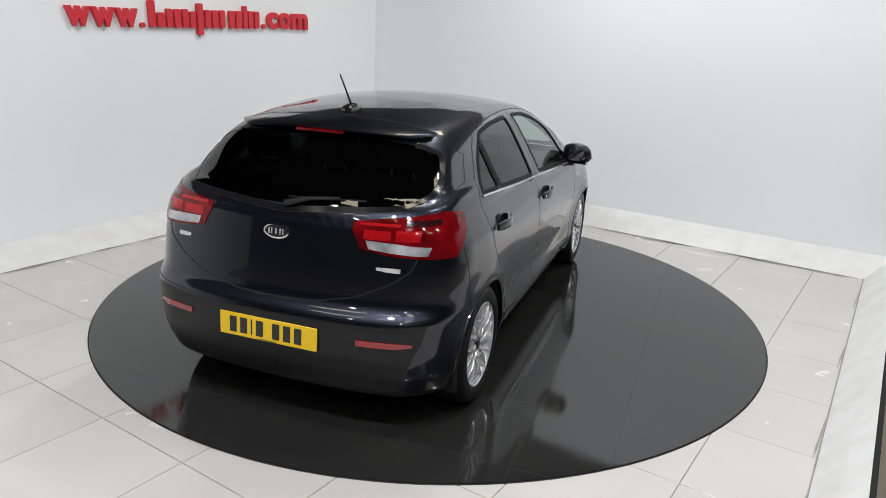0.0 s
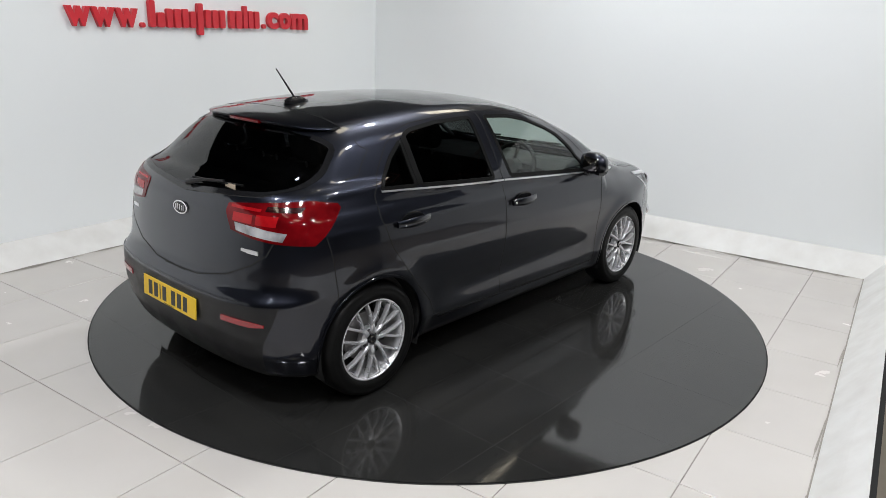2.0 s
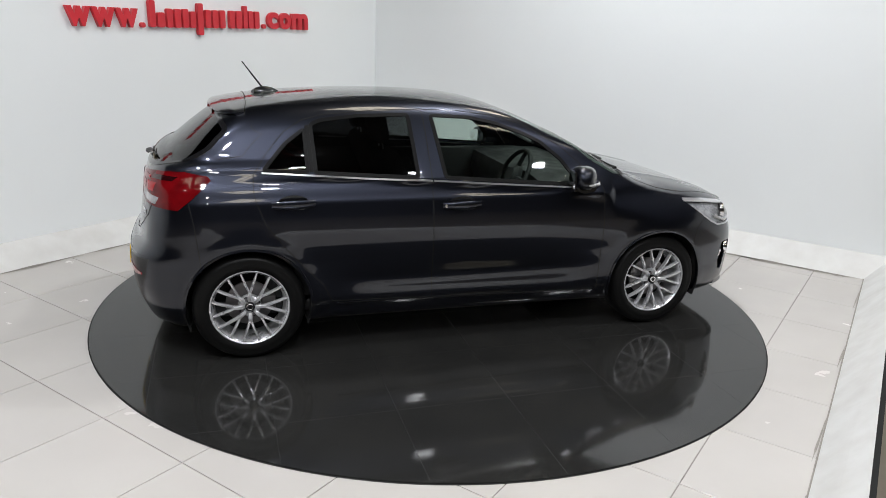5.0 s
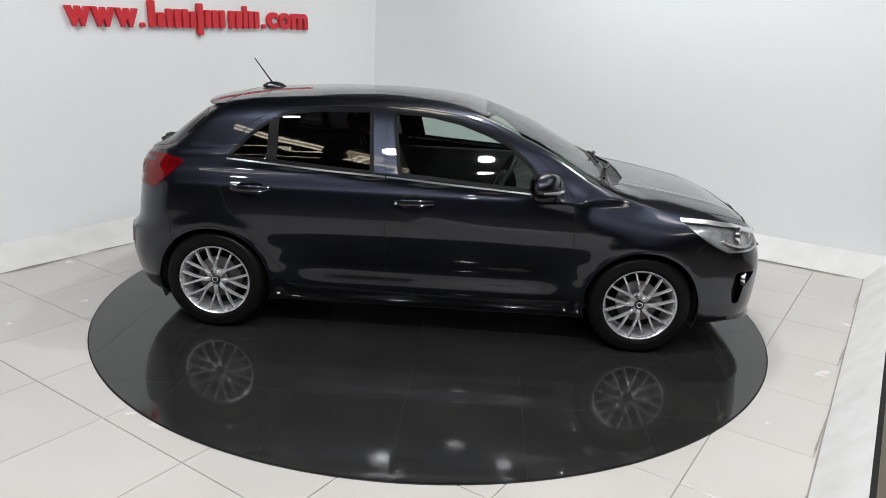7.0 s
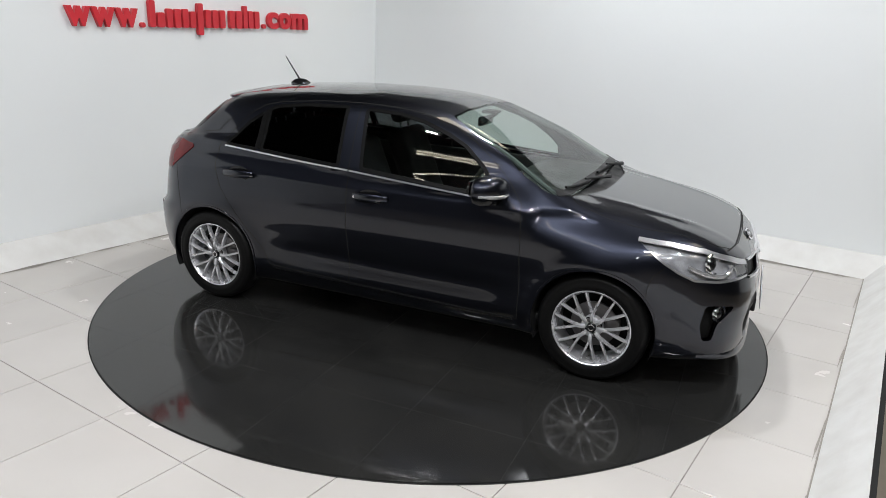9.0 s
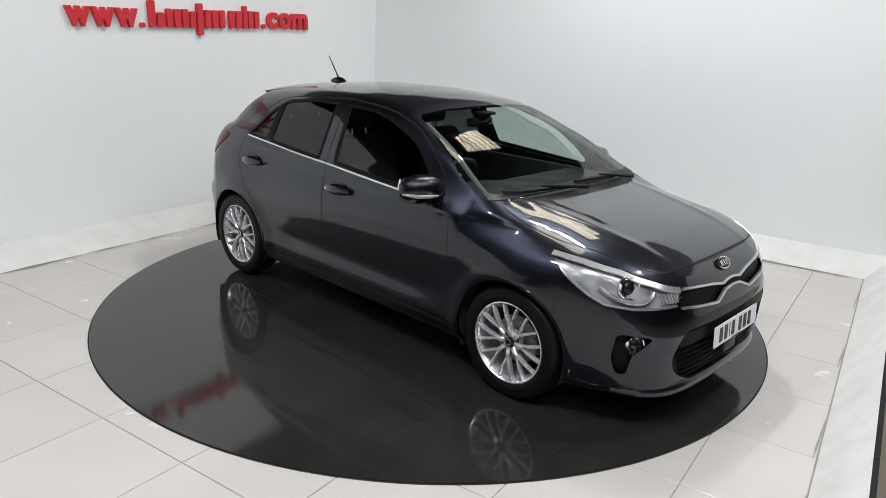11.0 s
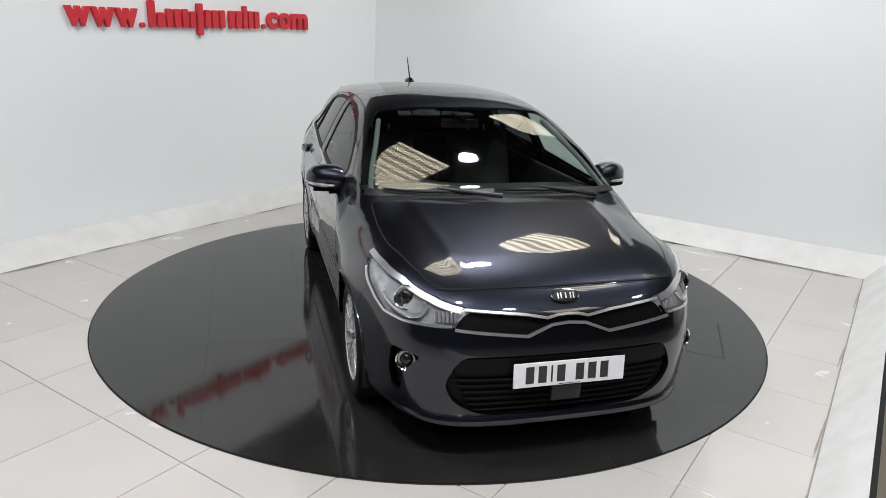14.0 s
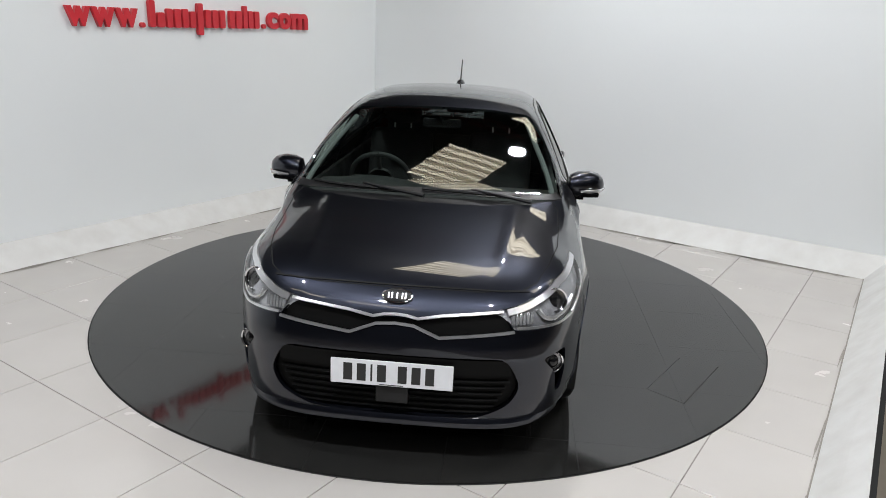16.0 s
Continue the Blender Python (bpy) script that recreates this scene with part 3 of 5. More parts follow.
INTAKE = corner([(-0.2, 0.527), (0.478, 0.531), (0.545, 0.40), (0.50, 0.31), (0.37, 0.244), (-0.2, 0.222)], 0.05)
FOG_BAY = corner([(0.632, 0.512), (0.735, 0.522), (0.740, 0.40), (0.725, 0.318), (0.700, 0.320), (0.695, 0.42)], 0.022)
BONNET = [(1.215, -0.1), (1.20, 0.30), (1.13, 0.55), (1.08, 0.66), (1.12, 0.70), (1.3, 0.70), (1.5, 0.688), (1.72, 0.64), (1.86, 0.585), (1.925, 0.52), (1.955, 0.35), (1.965, -0.1)]
COWL = [(0.98, -0.1), (0.98, 0.55), (0.94, 0.70), (1.04, 0.715), (1.08, 0.66), (1.13, 0.55), (1.20, 0.30), (1.215, -0.1)]
TAIL_R = [(0.375, 1.022), (0.37, 0.99), (0.415, 0.905), (0.55, 0.885), (0.95, 0.860), (0.95, 1.08), (0.6, 1.05)]
TAIL_S = [(-2.1, 1.09), (-1.60, 1.062), (-1.475, 1.04), (-1.462, 1.02), (-1.56, 0.93), (-1.645, 0.862), (-2.1, 0.85)]
REVERSE = [(0.435, 0.945), (0.45, 0.908), (0.55, 0.897), (0.70, 0.887), (0.71, 0.925), (0.57, 0.940)]
HATCH = [(-0.1, 0.638), (0.2, 0.645), (0.41, 0.690), (0.56, 0.76), (0.64, 0.82), (0.675, 0.90), (0.69, 1.03), (0.70, 1.14), (0.65, 1.25), (0.60, 1.325), (-0.1, 1.345)]
VALANCE = [(-0.1, 0.572), (0.45, 0.576), (0.735, 0.592), (0.71, 0.50), (0.66, 0.38), (0.60, 0.10), (-0.1, 0.10)]
ROOF_PANEL = [(0.285, -0.1), (0.27, 0.35), (0.24, 0.54), (-0.3, 0.555), (-1.27, 0.545), (-1.255, 0.35), (-1.25, -0.1)]

CUTS = [(WIN_FRONT, "side", lambda c: c.y < -0.45), (WIN_REAR, "side", lambda c: c.y < -0.45), (WIN_QUARTER, "side", lambda c: c.y < -0.45),
        (DOOR_F, "side", lambda c: c.y < -0.45), (DOOR_R, "side", lambda c: c.y < -0.45),
        (ARCH_F, "side", lambda c: c.y < -0.4), (ARCH_R, "side", lambda c: c.y < -0.4),
        (HEADLAMP, "side", lambda c: c.y < -0.3 and c.x > 1.4), (TAIL_S, "side", lambda c: c.x < -1.3),
        (SCREEN, "front", lambda c: 0.1 < c.x < 1.2 and c.z > 0.9), (REAR_GLASS, "front", lambda c: c.x < -1.4),
        (GRILLE, "front", lambda c: c.x > 1.7), (INTAKE, "front", lambda c: c.x > 1.6), (FOG_BAY, "front", lambda c: c.x > 1.6),
        (BONNET, "top", lambda c: c.z > 0.7 and c.x > 0.9), (COWL, "top", lambda c: c.z > 0.85 and 0.8 < c.x < 1.3),
        (TAIL_R, "front", lambda c: c.x < -1.35), (REVERSE, "front", lambda c: c.x < -1.5), (HATCH, "front", lambda c: c.x < -1.35),
        ([(-2.3, 0.10), (2.3, 0.10), (2.3, 0.205), (-2.3, 0.205)], "side", lambda c: c.z < 0.3),
        (VALANCE, "front", lambda c: c.x < -1.5), (ROOF_PANEL, "top", lambda c: c.z > 1.25)]


def flat(c, axis):
    return (c.x, c.z) if axis == "side" else (-c.y, c.z) if axis == "front" else (c.x, -c.y)


def half_shell():
    nt = 100
    th = np.radians(-90 + 180 * np.arange(nt + 1) / nt)
    rays_o, rays_d = [], []
    rows = []
    x0, x1, zc = -1.25, 1.35, 0.62
    for ph in np.linspace(-90, 0, 44)[:-1]:
        rows.append((x0, math.radians(ph)))
    for x in np.arange(x0, x1 + 1e-6, 0.029):
        rows.append((x, 0.0))
    for ph in np.linspace(0, 90, 46)[1:]:
        rows.append((x1, math.radians(ph)))
    for x, ph in rows:
        for t in th:
            rays_o.append((x, 0, zc))
            rays_d.append((math.sin(ph), -math.cos(ph) * math.cos(t), math.cos(ph) * math.sin(t)))
    pts = first_out(np.array(rays_o), np.array(rays_d))
    bm = bmesh.new()
    vs = [bm.verts.new((p[0], min(p[1], 0.0) if abs(p[1]) > 1e-5 else 0.0, p[2])) for p in pts]
    m = nt + 1
    for i in range(len(rows) - 1):
        for j in range(nt):
            q = [vs[i * m + j], vs[i * m + j + 1], vs[(i + 1) * m + j + 1], vs[(i + 1) * m + j]]
            try:
                bm.faces.new(q)
            except ValueError:
                pass
    bmesh.ops.remove_doubles(bm, verts=bm.verts, dist=2e-4)
    bmesh.ops.dissolve_degenerate(bm, edges=bm.edges, dist=1e-5)
    for poly, axis, ok in CUTS:
        us, vs2 = [p[0] for p in poly], [p[1] for p in poly]
        u0, u1, v0, v1 = min(us) - 0.08, max(us) + 0.08, min(vs2) - 0.08, max(vs2) + 0.08
        near = []
        for f in bm.faces:
            c = f.calc_center_median()
            if ok(c):
                a = flat(c, axis)
                if u0 < a[0] < u1 and v0 < a[1] < v1:
                    near.append(f)
        near = set(near)
        n = len(poly)
        for i in range(n):
            a, b = poly[i], poly[(i + 1) % n]
            if math.hypot(b[0] - a[0], b[1] - a[1]) < 1e-5:
                continue
            lo = (min(a[0], b[0]) - 2e-4, min(a[1], b[1]) - 2e-4)
            hi = (max(a[0], b[0]) + 2e-4, max(a[1], b[1]) + 2e-4)
            pick = []
            for f in near:
                pr = [flat(v.co, axis) for v in f.verts]
                if max(q[0] for q in pr) < lo[0] or min(q[0] for q in pr) > hi[0] or max(q[1] for q in pr) < lo[1] or min(q[1] for q in pr) > hi[1]:
                    continue
                pick.append(f)
            if not pick:
                continue
            du, dv = b[0] - a[0], b[1] - a[1]
            if axis == "side":
                co, no = (a[0], 0, a[1]), (dv, 0, -du)
            elif axis == "front":
                co, no = (0, -a[0], a[1]), (0, -dv, -du)
            else:
                co, no = (a[0], -a[1], 0), (dv, du, 0)
            geom = list({x for f in pick for x in (*f.verts, *f.edges)}) + pick
            r = bmesh.ops.bisect_plane(bm, geom=geom, dist=1e-5, plane_co=co, plane_no=no)
            near = {f for f in near if f.is_valid} | {x for x in r["geom"] if isinstance(x, bmesh.types.BMFace)}
    return bm


def sort_faces(bm):
    groups = {}
    for f in bm.faces:
        c = f.calc_center_median()
        s, r, t = flat(c, "side"), flat(c, "front"), flat(c, "top")
        outer = c.y < -0.45
        if c.y < -0.4 and (inside(ARCH_F, *s) or inside(ARCH_R, *s)):
            k = None
        elif c.z < 0.205:
            k = "underbody"
        elif outer and inside(WIN_FRONT, *s):
            k = "window_front"
        elif outer and inside(WIN_REAR, *s):
            k = "window_rear"
        elif outer and inside(WIN_QUARTER, *s):
            k = "window_quarter"
        elif 0.1 < c.x < 1.2 and c.z > 0.9 and inside(SCREEN, *r) and c.y > -0.76 and f.normal.x ** 2 > 0.05:
            k = "windscreen"
        elif c.x < -1.68 + (c.z - 1.04) * 1.19 + 0.15 * c.y ** 2 + 0.5 * c.y ** 4 and inside(REAR_GLASS, *r):
            k = "rear_window"
        elif c.x > 1.4 and c.y < -0.3 and inside(HEADLAMP, *s):
            k = "headlamp"
        elif c.x < -1.35 and inside(TAIL_R, *r) and inside(TAIL_S, *s):
            k = "reverse_lens" if inside(REVERSE, *r) and c.x < -1.5 else "tail_lamp"
        elif c.x > 1.7 and inside(GRILLE, *r):
            k = "grille"
        elif c.x > 1.6 and inside(INTAKE, *r):
            k = "lower_intake"
        elif c.x > 1.6 and inside(FOG_BAY, *r):
            k = "fog_bay"
        elif c.x > 0.9 and c.z > 0.7 and inside(BONNET, *t):
            k = "bonnet"
        elif 0.8 < c.x < 1.25 and c.z > 0.85 and inside(COWL, *t):
            k = "cowl"
        elif outer and inside(DOOR_F, *s):
            k = "door_front"
        elif outer and inside(DOOR_R, *s):
            k = "door_rear"
        elif c.x < -1.70 + max(c.z - 1.04, 0) * 1.19 + 0.15 * c.y ** 2 + 0.5 * c.y ** 4 and inside(HATCH, *r):
            k = "tailgate"
        elif c.x < -1.5 and c.z < 0.6 and inside(VALANCE, *r):
            k = "rear_valance"
        elif c.z > 1.25 and inside(ROOF_PANEL, *t):
            k = "roof"
        elif c.x < -1.2 and c.z > 1.3 and c.y > -0.64:
            k = "roof_spoiler"
        elif c.x > 1.45 and c.z < 0.83:
            k = "front_bumper"
        elif c.x < -1.5 and c.z < 0.875:
            k = "rear_bumper"
        elif c.z < 0.30 and abs(c.x) < 1.0:
            k = "sill"
        elif c.x > 0.8 and c.z < 1.0:
            k = "front_wing"
        elif c.x < -0.75 and c.z < 1.33:
            k = "quarter_panel"
        else:
            k = "windscreen_pillar" if c.x > 0.2 else "rear_pillar" if c.x < -0.9 else "cant_rail"
        if k:
            groups.setdefault(k, []).append(f)
    return groups


CENTRE = {"underbody", "windscreen", "rear_window", "grille", "lower_intake", "bonnet", "cowl", "tailgate", "rear_valance", "roof", "roof_spoiler", "front_bumper", "rear_bumper"}


def skin_part(name, faces, material, parent, label, mirror, both, sink=0.0, flange=0.014):
    """One panel of the skin, turned inwards at its edges."""
    index, co, polys = {}, [], []
    for f in faces:
        ids = []
        for v in f.verts:
            if v not in index:
                index[v] = len(co)
                co.append(tuple(v.co))
            ids.append(index[v])
        polys.append(ids)
    p = np.array(co)
    nr = normals_of(p)
    p = p - nr * sink
    count = {}
    for ids in polys:
        for i in range(len(ids)):
            a, b = ids[i], ids[(i + 1) % len(ids)]
            count.setdefault((min(a, b), max(a, b)), []).append((a, b))
    smooth_n = len(polys)
    inner = {}
    pts, nrm = [tuple(q) for q in p], [tuple(q) for q in nr]
    if flange:
        for k, e in count.items():
            if len(e) == 1:
                a, b = e[0]
                if both and abs(p[a][1]) < 1e-4 and abs(p[b][1]) < 1e-4:
                    continue
                quad = []
                for q in (a, b):
                    if q not in inner:
                        inner[q] = (len(pts), len(pts) + 1)
                        pts += [tuple(p[q]), tuple(p[q] - nr[q] * flange)]
                        side = (0.0, 0.0, 0.0)
                        nrm += [side, side]
                    quad.append(inner[q])
                polys.append([quad[1][0], quad[0][0], quad[0][1], quad[1][1]])
    pts, nrm = np.array(pts), np.array(nrm)
    sets = [(1, False)] if not mirror else [(-1, True)]
    if both:
        sets = [(1, False), (-1, True)]
    all_p, all_n, all_f, sm = [], [], [], []
    for s, flip in sets:
        base = len(all_p)
        for q, n in zip(pts, nrm):
            all_p.append((q[0], q[1] * s, q[2]))
            all_n.append((n[0], n[1] * s, n[2]))
        for i, ids in enumerate(polys):
            ids = [base + k for k in ids]
            all_f.append(ids[::-1] if flip else ids)
            sm.append(i < smooth_n)
    me = bpy.data.meshes.new(name)
    me.from_pydata(all_p, [], all_f)
    # faces look outwards
    cnt = 0
    for poly in me.polygons[:min(400, smooth_n)]:
        cnt += 1 if poly.normal.dot(Vector(all_n[poly.vertices[0]])) > 0 else -1
    if cnt < 0:
        me.flip_normals()
    for poly, s in zip(me.polygons, sm):
        poly.use_smooth = True
    me.normals_split_custom_set_from_vertices(all_n)
    return link(name, me, material, parent, label)


def ribbon(pts2, axis, width, height, material, name, parent, mirror=False, closed=False, both=False, shift=0.0, step=0.018, label=""):
    """A flat band laid on the skin along an outline."""
    dense = []
    n = len(pts2)
    for i in range(n if closed else n - 1):
        a, b = np.array(pts2[i]), np.array(pts2[(i + 1) % n])
        k = max(1, int(np.linalg.norm(b - a) / step))
        dense += [a + (b - a) * j / k for j in range(k)]
    if not closed:
        dense.append(np.array(pts2[-1]))
    dense = np.array(dense)
    cast = dense.copy()
    if axis in ("front", "rear"):
        cast[:, 0] = -cast[:, 0]
    if axis == "top":
        cast[:, 1] = -cast[:, 1]
    p = on_skin(cast, axis)
    nr = normals_of(p)
    m = len(p)
    rings = []
    for i in range(m):
        j0, j1 = ((i - 1) % m, (i + 1) % m) if closed else (max(i - 1, 0), min(i + 1, m - 1))
        d = p[j1] - p[j0]
        d = d / max(np.linalg.norm(d), 1e-9)
        s = np.cross(nr[i], d)
        s = s / max(np.linalg.norm(s), 1e-9)
        c = p[i] + s * shift
        rings.append([c - s * width / 2 - nr[i] * 0.003, c - s * width / 2 * 0.85 + nr[i] * height, c + s * width / 2 * 0.85 + nr[i] * height, c + s * width / 2 - nr[i] * 0.003])
    if closed:
        rings.append(rings[0])
    bm = bmesh.new()
    for sgn in ((1, -1) if both else ((-1,) if mirror else (1,))):
        vs = [[bm.verts.new((q[0], q[1] * sgn, q[2])) for q in r] for r in rings]
        for a, b in zip(vs, vs[1:]):
            for i in range(3):
                bm.faces.new((a[i], a[i + 1], b[i + 1], b[i]))
            bm.faces.new((a[3], a[0], b[0], b[3]))
    return part(name, bm, material, parent, label)


def build_wheel(car, x, right, front):
    """A wheel; its outer face looks along -y before turning."""
    wheel = new("wheel")
    wheel.parent = car
    wheel.location = (x, -0.737 if right else 0.737, 0.309)
    if not right:
        wheel.rotation_euler = (0, 0, math.pi)
    tagged(wheel, "silver multi-spoke alloy wheel with a black tyre")
    R = 0.309
    tyre = lathe([(0.203, 0.085), (0.220, 0.093), (0.255, 0.098), (0.285, 0.092), (0.300, 0.078), (0.308, 0.055), (R, 0.0), (0.308, -0.055), (0.300, -0.078), (0.285, -0.092),
                  (0.272, -0.0955), (0.268, -0.0945), (0.255, -0.098), (0.240, -0.0985), (0.226, -0.094), (0.2155, -0.088), (0.205, -0.084)], 72)
    part("tyre", tyre, M_RUBBER, wheel, "black rubber tyre")
    groove = bmesh.new()
    for yy in (-0.045, -0.015, 0.015, 0.045):
        b = lathe([(R + 0.0006, yy - 0.004), (R + 0.0006, yy + 0.004)], 72)
        me = bpy.data.meshes.new("t")
        b.to_mesh(me)
        b.free()
        groove.from_mesh(me)
        bpy.data.meshes.remove(me)
    part("tread_groove", groove, M_GAP, wheel)
    rim = lathe([(0.194, 0.08), (0.198, 0.05), (0.188, 0.0), (0.192, -0.045), (0.199, -0.070), (0.207, -0.085), (0.214, -0.0915), (0.2185, -0.090), (0.2185, -0.078)], 72)
    # eight forked spokes
    for k in range(8):
        a0 = 2 * math.pi * k / 8

        def bar(r0, a, r1, b, w0, w1, y0, y1):
            p0 = Vector((r0 * math.cos(a), y0, r0 * math.sin(a)))
            p1 = Vector((r1 * math.cos(b), y1, r1 * math.sin(b)))
            d = (p1 - p0).normalized()
            s = d.cross(Vector((0, 1, 0))).normalized()
            up = Vector((0, -1, 0))
            rings = []
            for t in (0, 0.25, 0.5, 0.75, 1):
                p = p0.lerp(p1, t) + up * 0.008 * math.sin(math.pi * t)
                w = w0 + (w1 - w0) * t
                rings.append([p - s * w, p - s * w * 0.55 + up * 0.007, p + s * w * 0.55 + up * 0.007, p + s * w, p + s * w * 0.7 - up * 0.022, p - s * w * 0.7 - up * 0.022])
            b2 = loft(rings)
            me = bpy.data.meshes.new("t")
            b2.to_mesh(me)
            b2.free()
            rim.from_mesh(me)
            bpy.data.meshes.remove(me)

        bar(0.035, a0, 0.092, a0, 0.013, 0.0095, -0.068, -0.073)
        for s in (-1, 1):
            bar(0.080, a0 + s * 0.02, 0.207, a0 + s * 0.215, 0.0078, 0.0068, -0.072, -0.081)
    rim_ob = part("rim", rim, M_ALLOY, wheel, "silver alloy rim with eight forked spokes")
    part("hub", lathe([(0.0, -0.064), (0.050, -0.064), (0.060, -0.058), (0.064, -0.03)], 32), M_ALLOY, wheel)
    part("centre_cap", lathe([(0.0, -0.080), (0.022, -0.080), (0.027, -0.076), (0.028, -0.06)], 24), M_GLOSSBLACK, wheel, "black centre cap")
    part("cap_emblem", lathe([(0.012, -0.0808), (0.016, -0.0815), (0.020, -0.0808)], 24), M_CHROME, wheel)
    for k in range(4):
        a = math.pi / 2 * (k + 0.28)
        nut = lathe([(0.0, -0.078), (0.007, -0.078), (0.009, -0.073), (0.0095, -0.055)], 10)
        bmesh.ops.translate(nut, verts=nut.verts, vec=(0.046 * math.cos(a), 0, 0.046 * math.sin(a)))
        part("wheel_nut", nut, M_BRAKE, wheel)
        ring = lathe([(0.010, -0.0665), (0.016, -0.0665)], 14)
        bmesh.ops.translate(ring, verts=ring.verts, vec=(0.046 * math.cos(a), 0, 0.046 * math.sin(a)))
        part("nut_well", ring, M_GLOSSBLACK, wheel)
    part("brake_disc", lathe([(0.03, -0.005), (0.128, -0.005), (0.130, 0.0), (0.128, 0.012), (0.03, 0.012)], 40), M_BRAKE, wheel, "grey steel brake disc")
    cal = box_bm(0.065, 0.145, -0.03, 0.03, -0.045, 0.045, 0.012)
    part("brake_caliper", cal, M_BRAKE, wheel)
    part("barrel_back", lathe([(0.0, 0.06), (0.192, 0.06)], 40), M_GAP, wheel)
    return wheel


def number_plate(parent, x, z, face, tilt, material, name, label):
    hub = new(name)
    hub.parent = parent
    hub.location = (x, 0, z)
    hub.rotation_euler = (0, radians(tilt), 0 if face > 0 else math.pi)
    tagged(hub, label)
    part("plate_board", box_bm(-0.006, 0.0, -0.26, 0.26, -0.0555, 0.0555, 0.002, 1), material, hub)
    # seven plain bars in place of the characters
    y = -0.205
    for k in range(7):
        w = 0.05 if k != 2 else 0.02
        if k == 4:
            y += 0.03
        part("character_bar", box_bm(0.0, 0.0012, y, y + w - 0.012, -0.038, 0.038), M_CHAR, hub, "", False)
        y += w + 0.008
    part("maker_line", box_bm(0.0, 0.0010, -0.05, 0.05, -0.051, -0.048), M_CHAR, hub, "", False)
    return hub


def emblem(parent, x, z, face, tilt, name):
    hub = new(name)
    hub.parent = parent
    hub.location = (x, 0, z)
    hub.rotation_euler = (0, radians(tilt), 0 if face > 0 else math.pi)
    tagged(hub, "oval chrome badge")

    def oval(a, b, x0, x1):
        rings = []
        for xx, k in ((x0, 1.0), (x1 - 0.001, 1.0), (x1, 0.94)):
            rings.append([(xx, a * k * math.cos(2 * math.pi * i / 40), b * k * math.sin(2 * math.pi * i / 40)) for i in range(40)])
        return loft(rings)

    part("badge_rim", oval(0.066, 0.034, -0.004, 0.004), M_CHROME, hub)
    part("badge_field", oval(0.058, 0.027, 0.0, 0.0052), M_BLACK, hub)
    for y in (-0.036, -0.022, 0.0, 0.022, 0.036):
        part("badge_bar", box_bm(0.004, 0.0064, y - 0.0035, y + 0.0035, -0.014, 0.014, 0.001, 1), M_ALLOY, hub)
    return hub


def build_mirror(car, sgn):
    """A door mirror; sgn -1 is the car's right."""
    m = new("door_mirror")
    m.parent = car
    tagged(m, "graphite door mirror with a chrome-edged indicator")
    rings = []
    for t, w, h, dz in ((0.0, 0.035, 0.040, -0.01), (0.06, 0.075, 0.060, -0.004), (0.25, 0.088, 0.072, 0.0), (0.55, 0.085, 0.072, 0.002), (0.80, 0.070, 0.062, 0.0), (0.94, 0.045, 0.042, -0.004), (1.0, 0.018, 0.018, -0.008)):
        y = 0.778 + 0.210 * t
        xc = 0.685 - 0.05 * t
        ring = []
        for k in range(20):
            a = 2 * math.pi * k / 20
            cx, cz = math.cos(a), math.sin(a)
            ring.append((xc + 1.12 * w * (abs(cx) ** 0.7) * (1 if cx > 0 else -0.62), sgn * y, 1.015 + dz + h * (abs(cz) ** 0.8) * (1 if cz > 0 else -1)))
        rings.append(ring)
    part("mirror_shell", loft(rings), M_PAINT, m)
    part("mirror_glass", prism([(0.612, sgn * 0.83, 0.975), (0.612, sgn * 0.83, 1.065), (0.592, sgn * 0.945, 1.06), (0.589, sgn * 0.958, 1.0), (0.602, sgn * 0.93, 0.972)], (-0.012, 0, 0)), M_CHROME, m, "mirror glass")
    part("indicator", tube([(0.778, sgn * 0.845, 0.990), (0.768, sgn * 0.90, 0.990), (0.730, sgn * 0.955, 0.990), (0.655, sgn * 0.990, 0.992)], [0.006, 0.011, 0.011, 0.006], 8), M_CLEAR, m, "clear indicator strip with chrome edge")
    part("lower_cap", loft([[(xc + dx, sgn * y, z) for dx, z in ((-0.05, 0.972), (-0.045, 0.948), (0.0, 0.938), (0.055, 0.948), (0.075, 0.972))] for xc, y in ((0.68, 0.835), (0.672, 0.90), (0.655, 0.955))]), M_GLOSSBLACK, m, "gloss black underside")
    part("mirror_base", loft([[(0.67 + dx, sgn * y, 0.950 + dz) for dx, dz in ((-0.05, -0.018), (0.05, -0.018), (0.045, 0.025), (-0.04, 0.025))] for y in (0.76, 0.87)]), M_GLOSSBLACK, m)
    return m


